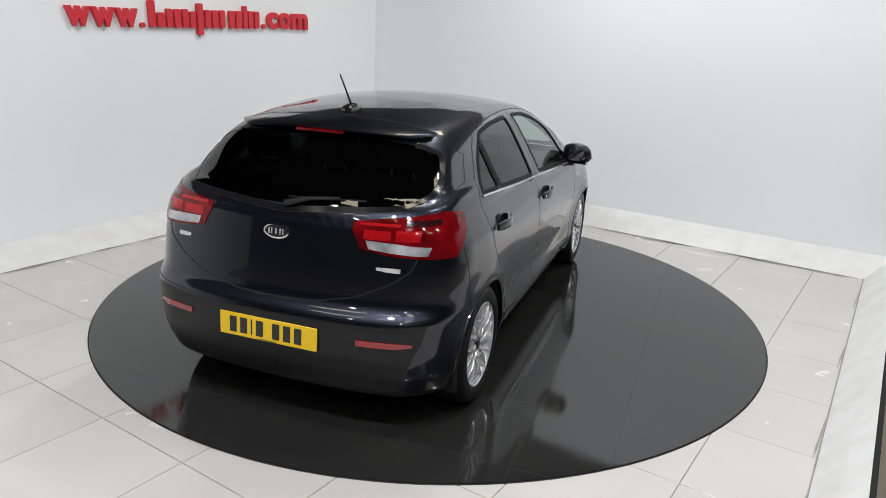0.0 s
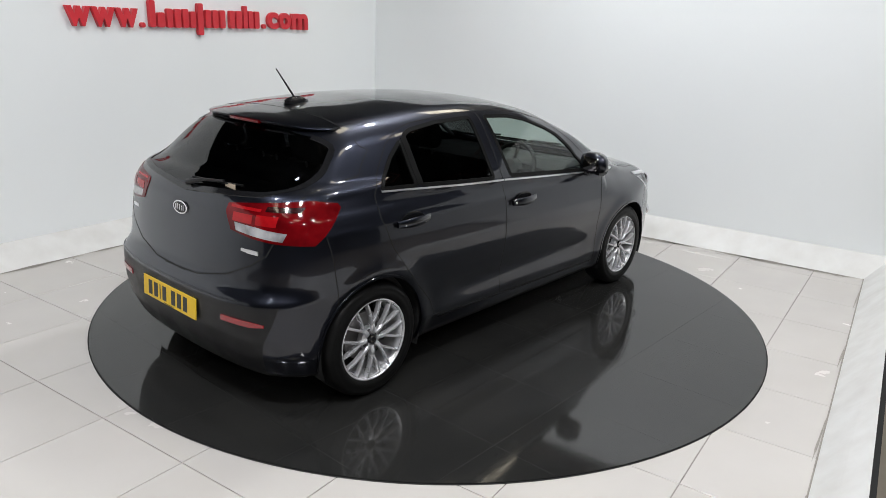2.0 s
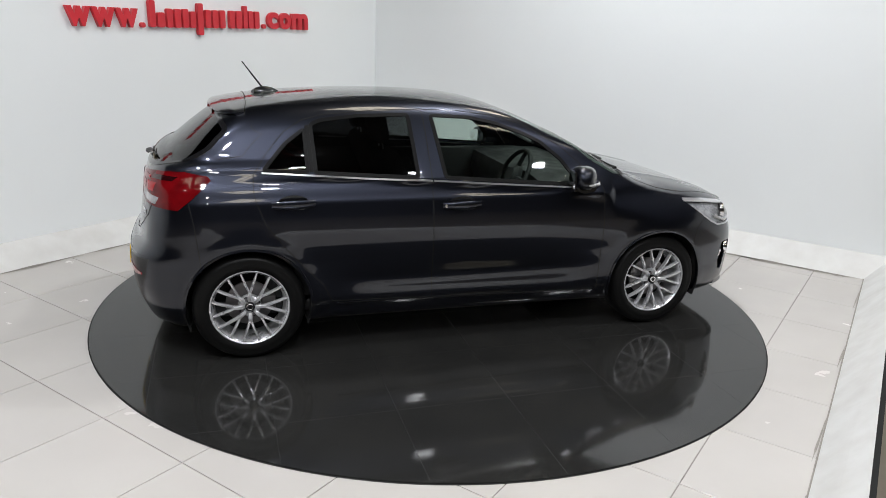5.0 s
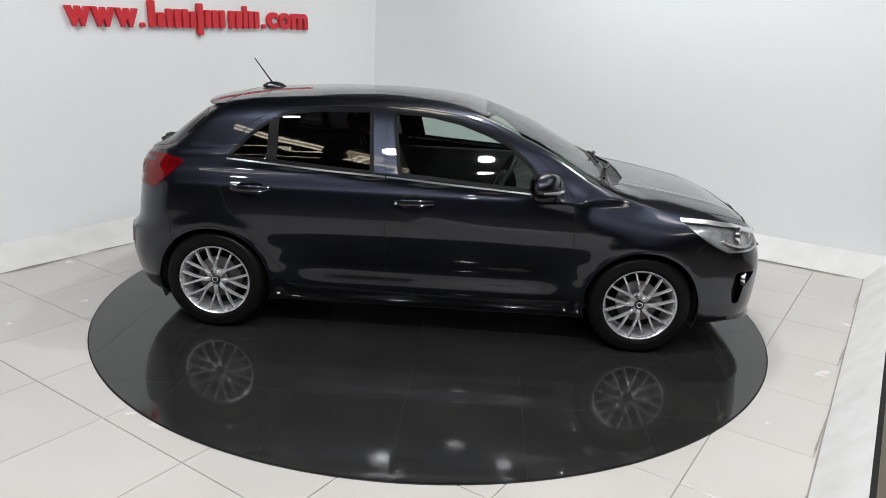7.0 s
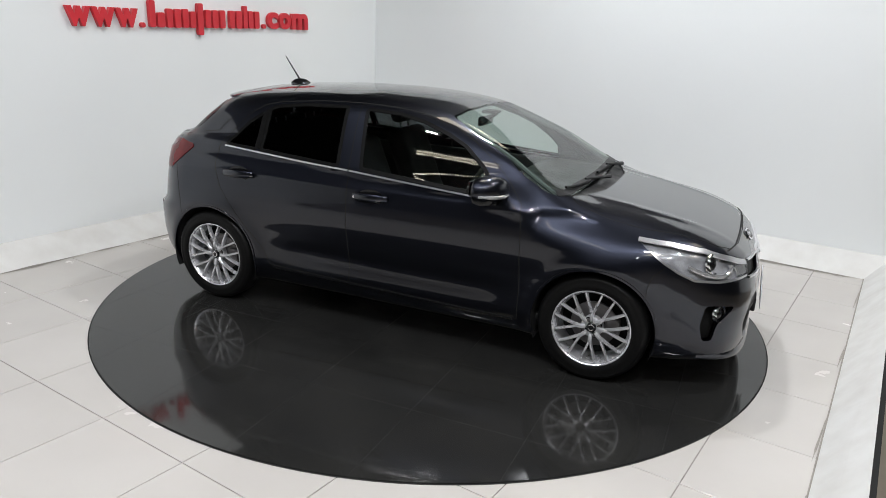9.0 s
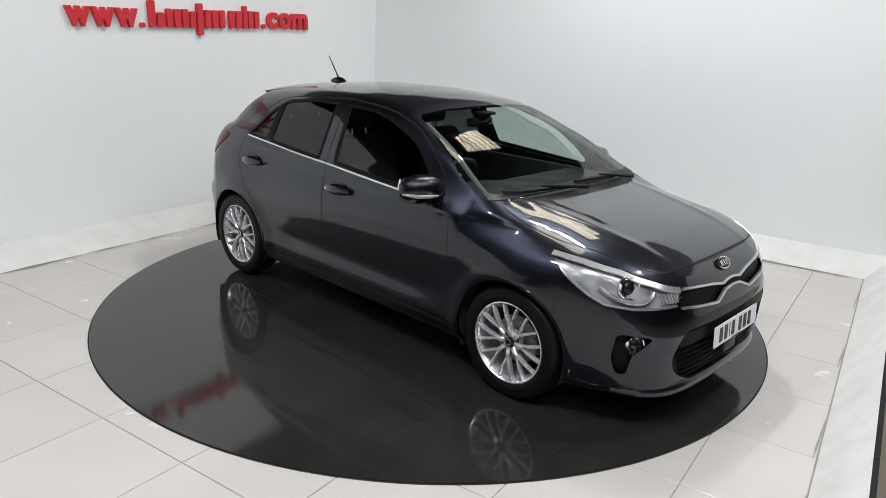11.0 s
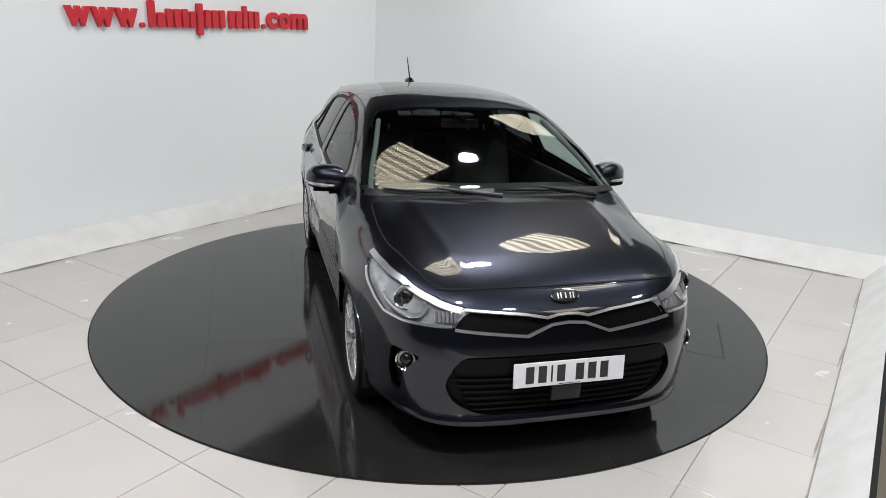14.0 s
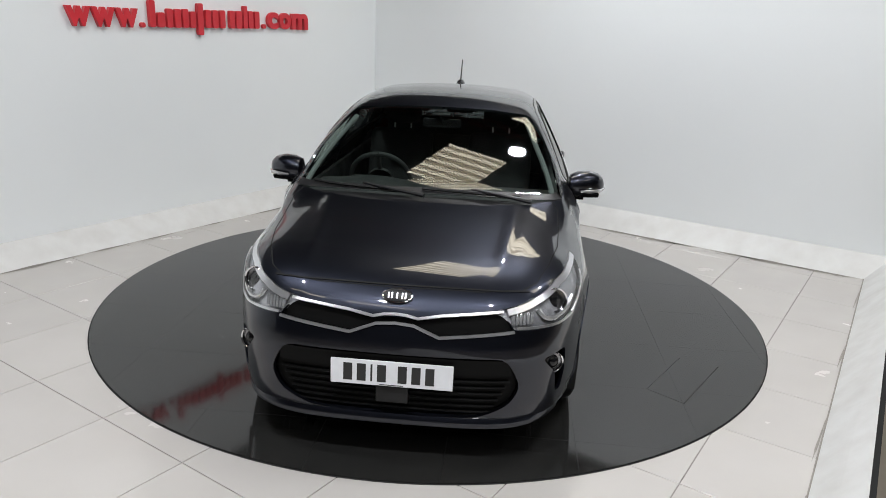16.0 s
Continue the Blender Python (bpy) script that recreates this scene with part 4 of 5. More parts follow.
def build_handle(car, x, z, sgn, tilt=-2.0):
    """A pull handle over a flat dark disc that stands in for the cup's shade."""
    h = new("door_handle")
    h.parent = car
    y = on_skin([(x, z)], "side")[0][1]
    h.location = (x, -sgn * y if sgn > 0 else y, z)
    h.rotation_euler = (0, radians(tilt), 0)
    tagged(h, "graphite pull handle over a recessed cup")
    s = sgn
    # no recess here: the cup's shade is put into a flat black disc
    cup = []
    for k in range(24):
        a = 2 * math.pi * k / 24
        cup.append((0.086 * math.cos(a) - 0.004, s * 0.002, 0.047 * math.sin(a)))
    part("handle_cup", prism(cup, (0, s * 0.0025, 0)), M_GLOSSBLACK, h, "dark recessed cup")
    grip = []
    for t in (0, 0.1, 0.25, 0.5, 0.75, 0.9, 1.0):
        xx = -0.120 + 0.235 * t
        out = 0.010 + 0.030 * math.sin(math.pi * min(max(t, 0.02), 0.98)) ** 0.7
        hh = 0.017 + 0.009 * math.sin(math.pi * t)
        grip.append([(xx, s * (out + 0.008 * math.cos(a)), 0.0 + hh * math.sin(a)) for a in [2 * math.pi * k / 12 for k in range(12)]])
    part("grip", loft(grip), M_PAINT, h)
    # chrome disc added to give the front handle its bright glint
    if x > -0.5:
        glint = lathe([(0.0, 0.0), (0.0085, 0.0), (0.010, 0.003)], 16)
        bmesh.ops.transform(glint, matrix=pose(-0.103, s * 0.030, 0.0, 0, 0, 0 if s < 0 else 180), verts=glint.verts)
        part("lock_cap", glint, M_CHROME, h, "small chrome lock cap")
    part("grip_edge", tube([(xx[0][0], s * (abs(xx[3][1]) + 0.006), -0.010) for xx in grip], 0.0025, 6), M_PAINT, h)
    return h


def seat(car, x, y, name="seat"):
    s = new(name)
    s.parent = car
    s.location = (x, y, 0)
    tagged(s, "dark cloth car seat with headrest")
    b = box_bm(-0.27, 0.25, -0.24, 0.24, 0.42, 0.60, 0.06, 3)
    part("seat_cushion", b, M_CLOTH, s)
    b = box_bm(-0.07, 0.07, -0.23, 0.23, 0.0, 0.62, 0.06, 3)
    bmesh.ops.transform(b, matrix=pose(-0.25, 0, 0.55, 0, -22, 0), verts=b.verts)
    part("seat_back", b, M_CLOTH, s)
    b = box_bm(-0.05, 0.05, -0.13, 0.13, 0.0, 0.17, 0.045, 3)
    bmesh.ops.transform(b, matrix=pose(-0.485, 0, 1.165, 0, -14, 0), verts=b.verts)
    part("headrest", b, M_CLOTH, s)
    for dy in (-0.06, 0.06):
        part("headrest_post", tube([(-0.475, dy, 1.10), (-0.49, dy, 1.20)], 0.006, 6), M_SATIN, s)


def lamp_round(parent, loc, out, r, name, label):
    """A round projector lamp that looks along out."""
    hub = new(name)
    hub.parent = parent
    hub.matrix_local = Matrix.Translation(loc) @ Vector(out).to_track_quat("-Y", "Z").to_matrix().to_4x4()
    tagged(hub, label)
    part("bezel", lathe([(r * 0.82, 0.01), (r * 0.86, -0.008), (r * 0.95, -0.012), (r, -0.004), (r, 0.012)], 32), M_CHROME, hub, "chrome ring")
    part("projector", lathe([(0.0, -0.012), (r * 0.3, -0.010), (r * 0.5, -0.004), (r * 0.62, 0.006)], 32), M_GLOSSBLACK, hub, "dark glass projector")
    part("reflector_bowl", lathe([(r * 0.62, 0.006), (r * 0.82, 0.004)], 32), M_LAMPBASE, hub)
    return hub


def build_car():
    car = new("car")
    tagged(car, "graphite grey five-door hatchback with silver alloy wheels on the turntable", "car")
    bm = half_shell()
    bm.normal_update()
    groups = sort_faces(bm)
    look_of = {
        "underbody": (M_BLACK, "black underside"), "window_front": (G_CLEAR, "clear green-tinted side glass"), "window_rear": (G_DARK, "dark privacy glass"),
        "window_quarter": (G_DARK, "dark privacy quarter glass"), "windscreen": (G_CLEAR, "clear laminated windscreen"), "rear_window": (G_DARK, "dark privacy rear glass"),
        "headlamp": (G_LENS, "clear headlamp cover"), "tail_lamp": (M_RED, "red tail lamp lens"), "reverse_lens": (M_LAMPSILVER, "clear reversing lamp lens"),
        "grille": (M_MESH, "black upper grille"), "lower_intake": (M_MESH, "black lower air intake"), "fog_bay": (M_MESH, "black fog lamp bay"),
        "bonnet": (M_PAINT, "graphite painted bonnet"), "cowl": (M_BLACK, "black scuttle panel"), "rear_valance": (M_BLACK, "black textured rear valance")}
    sunk = {"window_front": 0.004, "window_rear": 0.004, "window_quarter": 0.004, "windscreen": 0.001, "rear_window": 0.001,
            "grille": 0.022, "lower_intake": 0.028, "fog_bay": 0.035, "headlamp": 0.0, "tail_lamp": -0.004, "reverse_lens": -0.003, "cowl": 0.015}
    for k, faces in groups.items():
        material, label = look_of.get(k, (M_PAINT, ""))
        fl = 0.0 if material in (G_CLEAR, G_DARK, G_LENS) else 0.016
        if k in CENTRE:
            skin_part(k, faces, material, car, label, False, True, sunk.get(k, 0.0), fl)
        else:
            name = {"window_front": "door_window", "window_rear": "door_window", "window_quarter": "quarter_window", "door_front": "door", "door_rear": "door"}.get(k, k)
            for mir in (False, True):
                skin_part(name, faces, material, car, label, mir, False, sunk.get(k, 0.0), fl)
        if k == "headlamp":
            for mir in (False, True):
                skin_part("headlamp_housing", faces, M_LAMPSILVER, car, "silver headlamp interior", mir, False, 0.022, 0.0)
    bm.free()

    # shut lines
    for mir in (False, True):
        rib = lambda pts, axis, w, h, m, name, closed=False, shift=0.0, label="": ribbon(pts, axis, w, h, m, name, car, mir, closed, False, shift, 0.018, label)
        rib(DOOR_F, "side", 0.006, 0.0006, M_GAP, "door_gap", True)
        rib(DOOR_R[2:], "side", 0.006, 0.0006, M_GAP, "door_gap")
        rib([DOOR_R[-1], DOOR_R[0]], "side", 0.006, 0.0006, M_GAP, "door_gap")
        rib(BONNET[3:-1] + [(1.965, 0.0)], "top", 0.006, 0.0006, M_GAP, "bonnet_gap")
        rib(HATCH[:6] + [(0.678, 0.93)], "rear", 0.008, 0.0006, M_GAP, "tailgate_gap")
        rib([(0.69, 1.07), (0.70, 1.14), (0.65, 1.25), (0.61, 1.30)], "rear", 0.006, 0.0006, M_GAP, "tailgate_gap")
        rib([(0.0, 1.036)] + [q for q in REAR_GLASS if q[0] > 0.01 and q[1] < 1.322], "rear", 0.034, 0.0015, M_GLOSSBLACK, "rear_glass_seal", False, 0.0, "black rear glass seal")
        rib([(-1.25, 0.0), (-1.255, 0.35), (-1.27, 0.545)], "top", 0.006, 0.0006, M_GAP, "roof_gap")
        rib([(1.63, 0.708), (1.58, 0.66), (1.56, 0.60), (1.555, 0.53)], "side", 0.005, 0.0006, M_GAP, "bumper_gap")
        rib([(-1.58, 0.905), (-1.56, 0.80), (-1.54, 0.62), (-1.535, 0.53)], "side", 0.005, 0.0006, M_GAP, "bumper_gap")
        rib([(0.0, 0.585), (0.45, 0.588), (0.74, 0.602)], "rear", 0.010, 0.003, M_PAINT, "bumper_ledge")
        # rubber and bright trim round the side glass
        rib(WIN_FRONT, "side", 0.026, 0.002, M_MESH, "window_seal", True, 0.0, "black window seal")
        rib(WIN_REAR, "side", 0.026, 0.002, M_MESH, "window_seal", True, 0.0, "black window seal")
        rib(WIN_QUARTER, "side", 0.024, 0.002, M_MESH, "window_seal", True, 0.0, "black window seal")
        rib([(-1.20, 1.057), (-0.92, 1.040), (-0.6, 1.021), (-0.252, 1.004)], "side", 0.011, 0.006, M_SATIN, "waist_trim", False, 0.0, "bright chrome waist strip")
        rib([(-0.244, 1.004), (0.1, 0.981), (0.4, 0.962), (0.68, 0.945)], "side", 0.011, 0.006, M_SATIN, "waist_trim", False, 0.0, "bright chrome waist strip")
        rib([(-0.932, 1.06), (-0.943, 1.295)], "side", 0.026, 0.004, M_MESH, "window_divider")
        for cx in (-1.29, 1.29):
            arc = [(cx + 0.345 * math.cos(radians(a)), 0.31 + 0.345 * math.sin(radians(a))) for a in range(-16, 197, 6)]
            rib(arc, "side", 0.014, 0.004, M_PAINT, "arch_lip")
        # black border printed round the windscreen
        rib([(0.0, 1.010), (0.3, 1.009), (0.60, 1.006), (0.71, 1.010)], "front", 0.058, 0.0012, M_BLACK, "screen_border", False, 0.0, "black printed windscreen border")
        # headlamp chrome brow and lower edge
        rib([(1.475, 0.832), (1.64, 0.822), (1.80, 0.797), (1.93, 0.752), (2.004, 0.716)], "side", 0.032, 0.004, M_SATIN, "lamp_brow", False, 0.0, "chrome headlamp brow")
        rib([(2.022, 0.654), (1.90, 0.645), (1.78, 0.652), (1.70, 0.687), (1.63, 0.728), (1.55, 0.782)], "side", 0.012, 0.002, M_SATIN, "lamp_edge")
        # lower door crease and sill line
        rib([(-0.80, 0.30), (-0.2, 0.29), (0.4, 0.28), (0.84, 0.27)], "side", 0.010, 0.004, M_GLOSSBLACK, "sill_seal")
    # lamps inside the headlamps, fog lamps
    for sgn in (-1, 1):
        q = on_skin([(sgn * 0.682, 0.738)], "front")
        lamp_round(car, tuple((q - normals_of(q) * 0.016)[0]), (0.90, sgn * 0.40, 0.18), 0.056, "projector_lamp", "round projector lamp with chrome ring")
        arc = []
        for k in range(9):
            a = radians(200 + 140 * k / 8)
            q = on_skin([(sgn * (0.680 + 0.082 * math.cos(a)), 0.748 + 0.078 * math.sin(a))], "front")
            arc.append(tuple((q - normals_of(q) * 0.010)[0]))
        part("running_light", tube(arc, 0.012, 8), M_CLEAR, car, "pale curved running light")
        for k in range(6):
            q = on_skin([(sgn * (0.495 + 0.016 * k), z) for z in (0.668, 0.690, 0.712)], "front")
            q = q - normals_of(q) * 0.010
            part("turn_signal_rib", tube([tuple(v) for v in q], 0.0075, 6), M_CLEAR, car, "ribbed clear turn signal")
        q = on_skin([(sgn * 0.690, 0.470)], "front")
        lamp_round(car, tuple((q - normals_of(q) * 0.012)[0]), (0.90, sgn * 0.42, 0.08), 0.048, "fog_lamp", "round fog lamp with chrome ring")
        for k in range(3):
            part("fog_bay_slat", box_bm(1.735, 1.775, min(sgn * 0.70, sgn * 0.745), max(sgn * 0.70, sgn * 0.745), 0.36 + 0.022 * k, 0.368 + 0.022 * k, 0.002, 1), M_GLOSSBLACK, car)

    # lip along the bottom of the front bumper
    rings = []
    for y in np.linspace(-0.72, 0.72, 49):
        q = on_skin([(float(y), 0.232)], "front")[0]
        n = Vector((1.0, 0.55 * float(y) + 1.6 * float(y) ** 5, 0.0)).normalized()
        e = 1 - (abs(float(y)) / 0.72) ** 5
        base = Vector((float(q[0]), float(y), 0.0))
        prof = [(-0.03, 0.240), (0.001, 0.236), (0.010 * e, 0.228 - 0.008 * e), (0.014 * e, 0.222 - 0.016 * e), (0.010 * e, 0.216 - 0.024 * e), (-0.004, 0.210 - 0.024 * e), (-0.05, 0.210 - 0.012 * e), (-0.05, 0.23)]
        rings.append([tuple(base + n * a + Vector((0, 0, z))) for a, z in prof])
    part("bumper_lip", loft(rings), M_PAINT, car, "painted lip under the front bumper")

    # front: chrome lines of the grille, mesh, intake bars
    both = lambda pts, axis, w, h, m, name, label="": ribbon(pts, axis, w, h, m, name, car, False, False, True, 0.0, 0.015, label)
    both([(0.0, 0.690), (0.045, 0.688), (0.095, 0.678), (0.20, 0.695), (0.45, 0.718)], "front", 0.014, 0.010, M_SATIN, "grille_strip", "chrome upper grille strip")
    both([(0.0, 0.656), (0.08, 0.650), (0.19, 0.609), (0.50, 0.641)], "front", 0.014, 0.010, M_SATIN, "grille_strip", "chrome lower grille strip")
    both([(0.0, 0.786), (0.30, 0.787), (0.48, 0.786), (0.555, 0.784)], "front", 0.009, 0.0035, M_GAP, "bonnet_gap")
    for z in (0.265, 0.295, 0.325, 0.355, 0.385, 0.415):
        wid = 0.42 + (z - 0.265) * 0.5
        yy = np.linspace(-wid, wid, 25)
        pts = [(float(NOSE(z)) - 0.08 * y * y - 1.2 * y ** 6 - 0.020, float(y), z) for y in yy]
        part("intake_bar", tube(pts, 0.006, 6), M_MESH, car)
    yy = np.linspace(-0.50, 0.50, 25)
    rings = []
    for y in yy:
        xx = float(NOSE(0.49)) - 0.08 * y * y - 1.2 * y ** 6
        rings.append([(xx - 0.03, float(y), 0.45), (xx - 0.004, float(y), 0.455), (xx - 0.006, float(y), 0.52), (xx - 0.03, float(y), 0.525)])
    part("plate_beam", loft(rings), M_MESH, car, "black beam behind the plate")
    part("sensor_cover", box_bm(2.075, 2.105, -0.07, 0.07, 0.305, 0.385, 0.006), M_BLACK, car, "matt black sensor cover")
    number_plate(car, 2.122, 0.448, 1, -4, M_WHITE, "front_number_plate", "white number plate with plain black bars")
    number_plate(car, -1.950, 0.484, -1, -3, M_YELLOW, "rear_number_plate", "yellow number plate with plain black bars")
    xb = on_skin([(0.0, 0.752)], "front")[0][0]
    emblem(car, xb + 0.008, 0.756, 1, -40, "front_badge")
    xb = on_skin([(0.0, 0.935)], "rear")[0][0]
    emblem(car, xb - 0.006, 0.935, -1, -6, "rear_badge")
    part("tailgate_pull", box_bm(xb - 0.004, xb + 0.02, -0.055, 0.055, 0.862, 0.895, 0.006), M_GLOSSBLACK, car, "recessed tailgate pull")
    for y0, y1, z in ((-0.60, -0.49, 0.822), (0.50, 0.58, 0.842)):
        xs = on_skin([((y0 + y1) / 2, z)], "rear")[0][0]
        ob = part("tailgate_script", box_bm(-0.002, 0.003, -(y1 - y0) / 2, (y1 - y0) / 2, -0.010, 0.010, 0.001, 1), M_SATIN, car, "small silver tailgate badge")
        ob.location = (xs, (y0 + y1) / 2, z)
        ob.rotation_euler = (0, 0, radians(-10 if y0 > 0 else 10))
    # rear reflectors
    for sgn in (-1, 1):
        yy = [0.44, 0.50, 0.56, 0.62, 0.68]
        rings = []
        for i, y in enumerate(yy):
            q = on_skin([(sgn * y, 0.498)], "rear")[0]
            h = 0.014 if i < 4 else 0.006
            rings.append([(q[0] + 0.01, q[1], 0.498 - h), (q[0] - 0.006, q[1], 0.498 - h), (q[0] - 0.006, q[1], 0.498 + h), (q[0] + 0.01, q[1], 0.498 + h)])
        part("rear_reflector", loft(rings), M_REFL, car, "slim red reflector")
        # brighter chambers inside the tail lamps
        for y0, y1, z0, z1, m, out in ((0.425, 0.545, 0.950, 0.990, M_REDBRIGHT, 0.0052), (0.565, 0.665, 0.950, 0.995, M_REDBRIGHT, 0.0052), (0.60, 0.72, 1.012, 1.034, M_REDDARK, 0.0052), (0.40, 0.58, 1.008, 1.020, M_REDBRIGHT, 0.0052)):
            b2 = bmesh.new()
            rows = []
            for i in range(7):
                q = on_skin([(sgn * (y0 + (y1 - y0) * i / 6), z0 + (z1 - z0) * j / 3) for j in range(4)], "rear")
                q = q + normals_of(q) * out
                rows.append([b2.verts.new(tuple(v)) for v in q])
            for r0, r1 in zip(rows, rows[1:]):
                for j in range(3):
                    b2.faces.new((r0[j], r0[j + 1], r1[j + 1], r1[j]))
            part("lamp_chamber", b2, m, car, "lamp chamber behind the red lens")
    # third brake light under the spoiler
    part("high_brake_lamp", box_bm(-1.468, -1.445, -0.13, 0.13, 1.338, 1.353, 0.004), M_RED, car, "slim red high-level brake lamp")

    # rear wiper
    def on_rear(y, z, out=0.012):
        p = on_skin([(y, z)], "rear")
        return tuple((p + normals_of(p) * out)[0])
    wiper = part("rear_wiper", tube([on_rear(-0.03, 1.052, 0.02), on_rear(-0.14, 1.075, 0.024), on_rear(-0.28, 1.088, 0.02)], [0.016, 0.009, 0.006], 8), M_BLACK, car, "black rear wiper")
    part("wiper_blade", tube([on_rear(y, 1.078 + 0.03 * abs(y), 0.010) for y in (-0.03, -0.14, -0.26, -0.40)], 0.006, 6), M_RUBBER, wiper)
    # paper tag by the corner of the rear glass
    part("window_sticker", box_bm(-0.002, 0.0, -0.042, 0.042, -0.014, 0.014), M_TAG, car, "small beige paper tag").location = on_rear(-0.325, 1.082, 0.003)

    # front wipers and washer strip
    def on_top(x, y, out=0.012):
        p = on_skin([(x, y)], "top")
        return tuple((p + normals_of(p) * out)[0])
    def base_x(y):
        return 1.100 - 0.09 * y * y - 0.08 * y ** 4
    for y0, y1 in ((-0.06, -0.62), (0.50, -0.02)):
        ys = [y0 + (y1 - y0) * k / 6 for k in range(7)]
        part("wiper_blade", tube([on_top(base_x(y) + 0.012 - 0.006 * k, y, 0.012) for k, y in enumerate(ys)], 0.008, 6), M_RUBBER, car, "rubber wiper blade")
        arm = [on_top(base_x(ys[0]) + 0.055, ys[0] + 0.06, 0.016), on_top(base_x(ys[1]) + 0.028, ys[1], 0.026), on_top(base_x(ys[3]) - 0.02, ys[3], 0.028)]
        part("wiper_arm", tube(arm, [0.014, 0.010, 0.007], 8), M_BLACK, car, "black wiper arm")
    # light trim inside the windscreen pillars
    for sgn in (-1, 1):
        pts = []
        for k in range(7):
            y, z = 0.690 - 0.155 * (k / 6) ** 1.2, 1.015 + 0.31 * k / 6
            q = on_skin([(sgn * y, z)], "front")
            q = q - normals_of(q) * 0.03
            pts.append(tuple(q[0]))
        part("pillar_trim", tube(pts, 0.015, 8), M_LINING, car, "pale grey pillar trim")
    # roof spoiler lip over the rear glass
    rings = []
    for y in np.linspace(-0.535, 0.535, 25):
        drop = 0.051 * (abs(y) / 0.6) ** 2.4
        tip = -1.465 + 0.22 * y * y + 0.07 * (abs(y) / 0.535) ** 8
        zt = float(ROOF(-1.30)) - drop
        zb = float(ROOF(tip)) - drop
        k = 1 - (abs(y) / 0.545) ** 6
        rings.append([(-1.27, y, zt + 0.004 * k), (-1.27 + 0.45 * (tip + 1.27), y, (zt + zb) / 2 + 0.006 * k), (tip + 0.01, y, zb + 0.001), (tip + 0.006 * (1 - k), y, zb - 0.006), (tip + 0.010, y, zb - 0.006 - 0.012 * k), (-1.27 + 0.5 * (tip + 1.27), y, zb - 0.010 - 0.020 * k), (-1.27, y, zb - 0.012 - 0.013 * k)])
    part("spoiler_lip", loft(rings), M_PAINT, car, "painted roof spoiler")
    # aerial
    base = loft([[(-1.13 + dx * k, dy * k, z) for dx, dy in ((0.085, 0), (0.06, 0.022), (0, 0.032), (-0.06, 0.03), (-0.075, 0), (-0.06, -0.03), (0, -0.032), (0.06, -0.022))]
                 for z, k in ((1.412, 1.05), (1.428, 1.0), (1.445, 0.62), (1.452, 0.25))])
    aer = part("aerial_base", base, M_GLOSSBLACK, car, "black aerial base")
    part("aerial_mast", tube([(-1.135, 0, 1.44), (-1.255, 0, 1.60)], [0.006, 0.0035], 8), M_BLACK, aer)

    for x, z in ((-1.038, 0.900), (-0.075, 0.868)):
        for sgn in (-1, 1):
            build_handle(car, x, z, sgn)
    for sgn in (-1, 1):
        build_mirror(car, sgn)
    for x in (-1.29, 1.29):
        for right in (True, False):
            build_wheel(car, x, right, x > 0)
            s = -1 if right else 1
            liner = bmesh.new()
            rows = []
            for y in (0.822, 0.50):
                rows.append([liner.verts.new((x + 0.343 * math.cos(radians(a)), s * y, 0.31 + 0.343 * math.sin(radians(a)))) for a in range(-22, 203, 8)])
            for i in range(len(rows[0]) - 1):
                liner.faces.new((rows[0][i], rows[0][i + 1], rows[1][i + 1], rows[1][i]))
            liner.faces.new(rows[1])
            part("arch_liner", liner, M_GAP, car, "black wheel arch liner")

    # cabin
    part("cabin_floor", box_bm(-1.5, 1.0, -0.72, 0.72, 0.22, 0.30, 0.02), M_TRIM, car, "dark cabin floor")
    dash = []
    for y in np.linspace(-0.68, 0.68, 15):
        bulge = 0.03 * math.exp(-((y + 0.36) / 0.18) ** 2)
        dash.append([(1.06, y, 0.55), (1.05, y, 0.95), (0.85, y, 0.958 + bulge * 0.4), (0.62, y, 0.955 + bulge), (0.52, y, 0.93 + bulge), (0.50, y, 0.80), (0.56, y, 0.62)])
    part("dashboard", loft(dash), M_TRIM, car, "dark grey dashboard")
    seat(car, 0.02, -0.36)
    seat(car, 0.02, 0.36)
    for y in (-0.38, 0.0, 0.38):
        seat(car, -0.83, y)
    part("parcel_shelf", box_bm(-1.70, -1.18, -0.58, 0.58, 0.98, 1.0, 0.008), M_TRIM, car)
    for s in (-1, 1):
        part("door_card", box_bm(-1.2, 0.9, min(s * 0.70, s * 0.735), max(s * 0.70, s * 0.735), 0.32, 0.955, 0.02), M_TRIM, car, "dark door lining")
    wheel = new("steering_wheel")
    wheel.parent = car
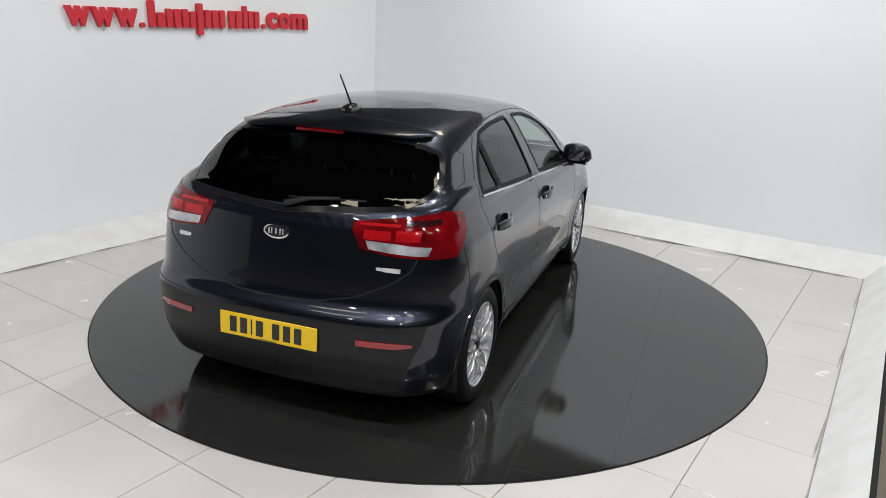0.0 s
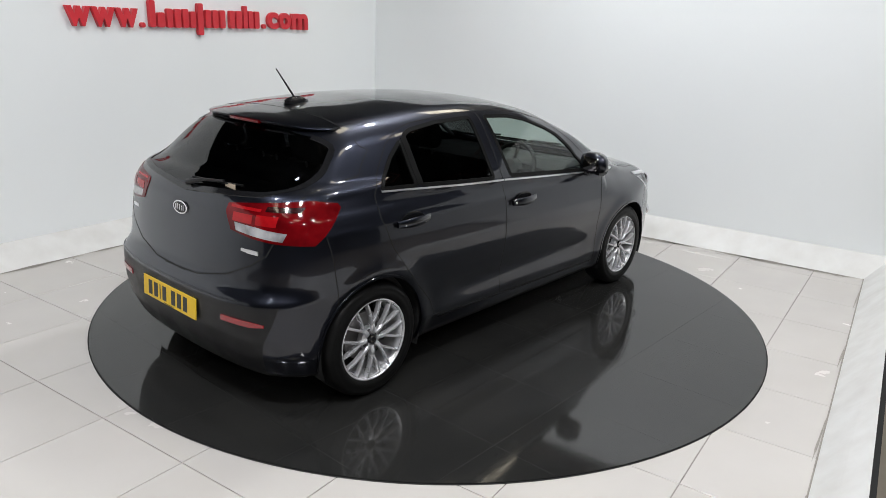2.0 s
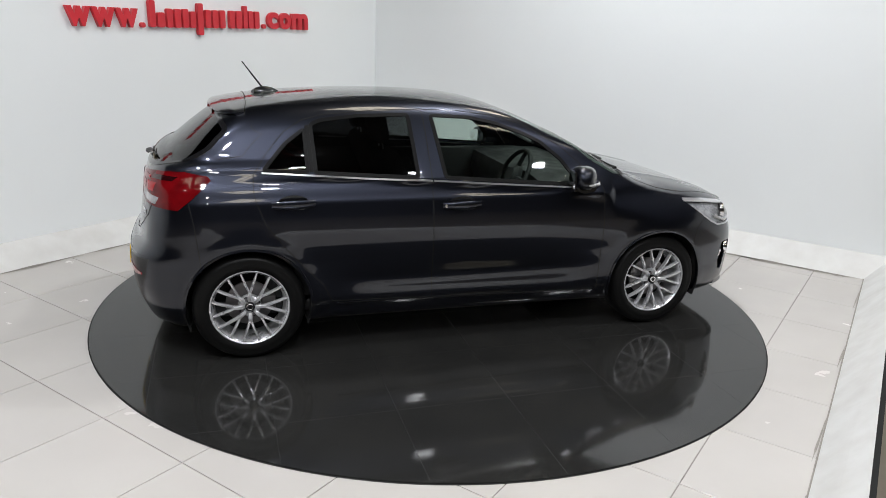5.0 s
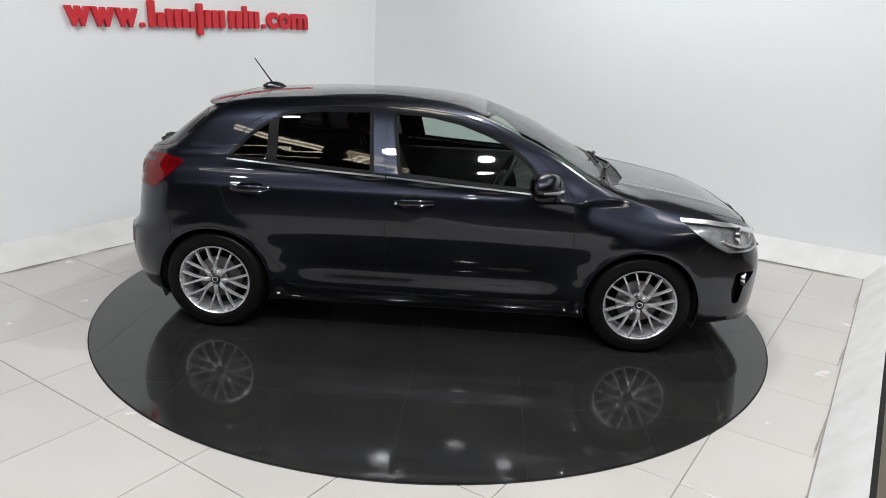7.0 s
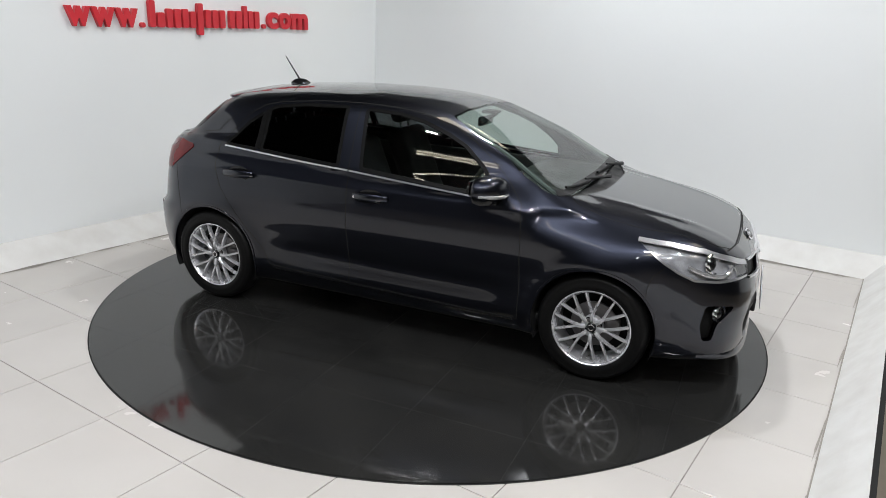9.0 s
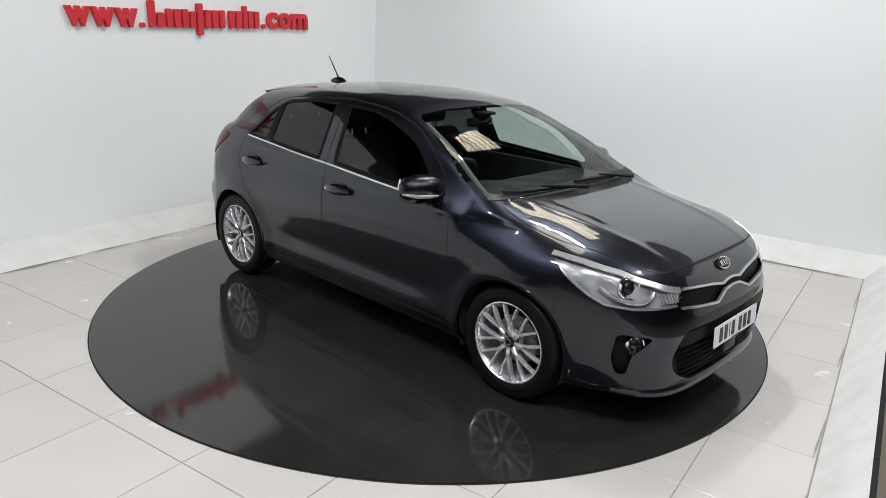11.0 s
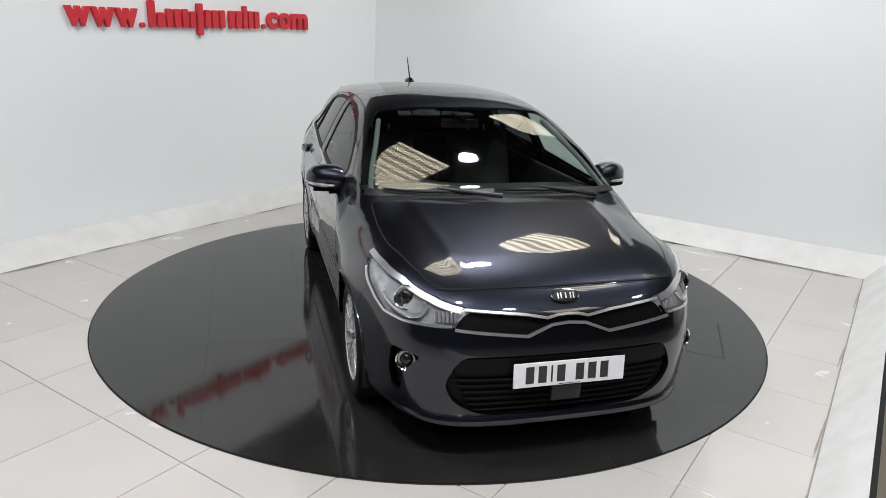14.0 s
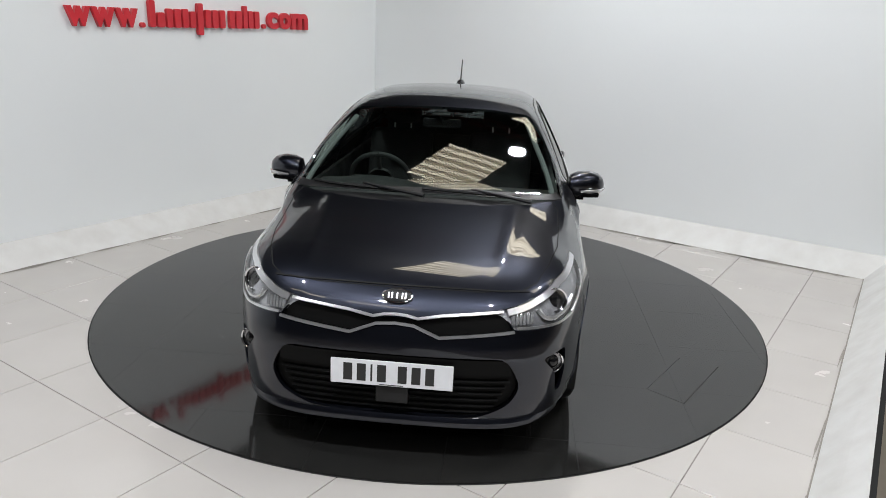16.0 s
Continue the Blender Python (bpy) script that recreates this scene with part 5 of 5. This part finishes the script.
    wheel.matrix_local = Matrix.Translation((0.43, -0.36, 0.93)) @ Euler((0, radians(-62), 0)).to_matrix().to_4x4()
    tagged(wheel, "dark grey steering wheel")
    ringp = [(0.185 * math.cos(a), 0.185 * math.sin(a), 0) for a in np.linspace(0, 2 * math.pi, 37)]
    part("wheel_ring", tube(ringp, 0.015, 8), M_TRIM, wheel)
    part("wheel_boss", lathe([(0.0, 0.03), (0.05, 0.03), (0.075, 0.01), (0.08, -0.02)], 20), M_TRIM, wheel).rotation_euler = (radians(90), 0, 0)
    for a in (0, 180, 270):
        part("wheel_spoke", tube([(0.06 * math.cos(radians(a)), 0.06 * math.sin(radians(a)), 0), (0.18 * math.cos(radians(a)), 0.18 * math.sin(radians(a)), 0)], 0.014, 6), M_TRIM, wheel)
    part("rear_view_mirror", box_bm(0.30, 0.325, -0.12, 0.12, 1.245, 1.305, 0.012), M_GLOSSBLACK, car, "black interior mirror")
    part("mirror_stem", tube([(0.32, 0, 1.28), (0.39, 0, 1.325)], 0.012, 6), M_GLOSSBLACK, car)
    part("camera_pod", box_bm(0.30, 0.40, -0.06, 0.06, 1.325, 1.345, 0.01), M_BLACK, car)
    return car


# place of the car on the turntable, and the turn of both
OFF = (0.0024, 0.0542)
turntable = build_turntable()
car = build_car()
lay_tiles()


TURNS = [(0, 68.96), (0.5, 63.8), (1, 58.5), (1.5, 53.36), (2, 48.15), (2.5, 42.98), (3, 37.69), (3.5, 32.47), (4, 27.22), (6.5, 1.4), (7, -3.71), (7.5, -8.74), (8, -13.76), (8.5, -18.79), (9, -23.83), (11.5, -49.04), (12, -54.19), (12.5, -59.23), (13, -64.45), (13.5, -69.53), (14, -74.81), (14.5, -79.95), (15, -85.22), (15.5, -90.31), (16, -95.7)]


def motions():
    walk(turntable, [(t, pose(0, 0, 0, 0, 0, a)) for t, a in TURNS])
    walk(car, [(t, pose(0, 0, 0, 0, 0, a) @ Matrix.Translation((OFF[0], OFF[1], 0.006))) for t, a in TURNS])


motions()
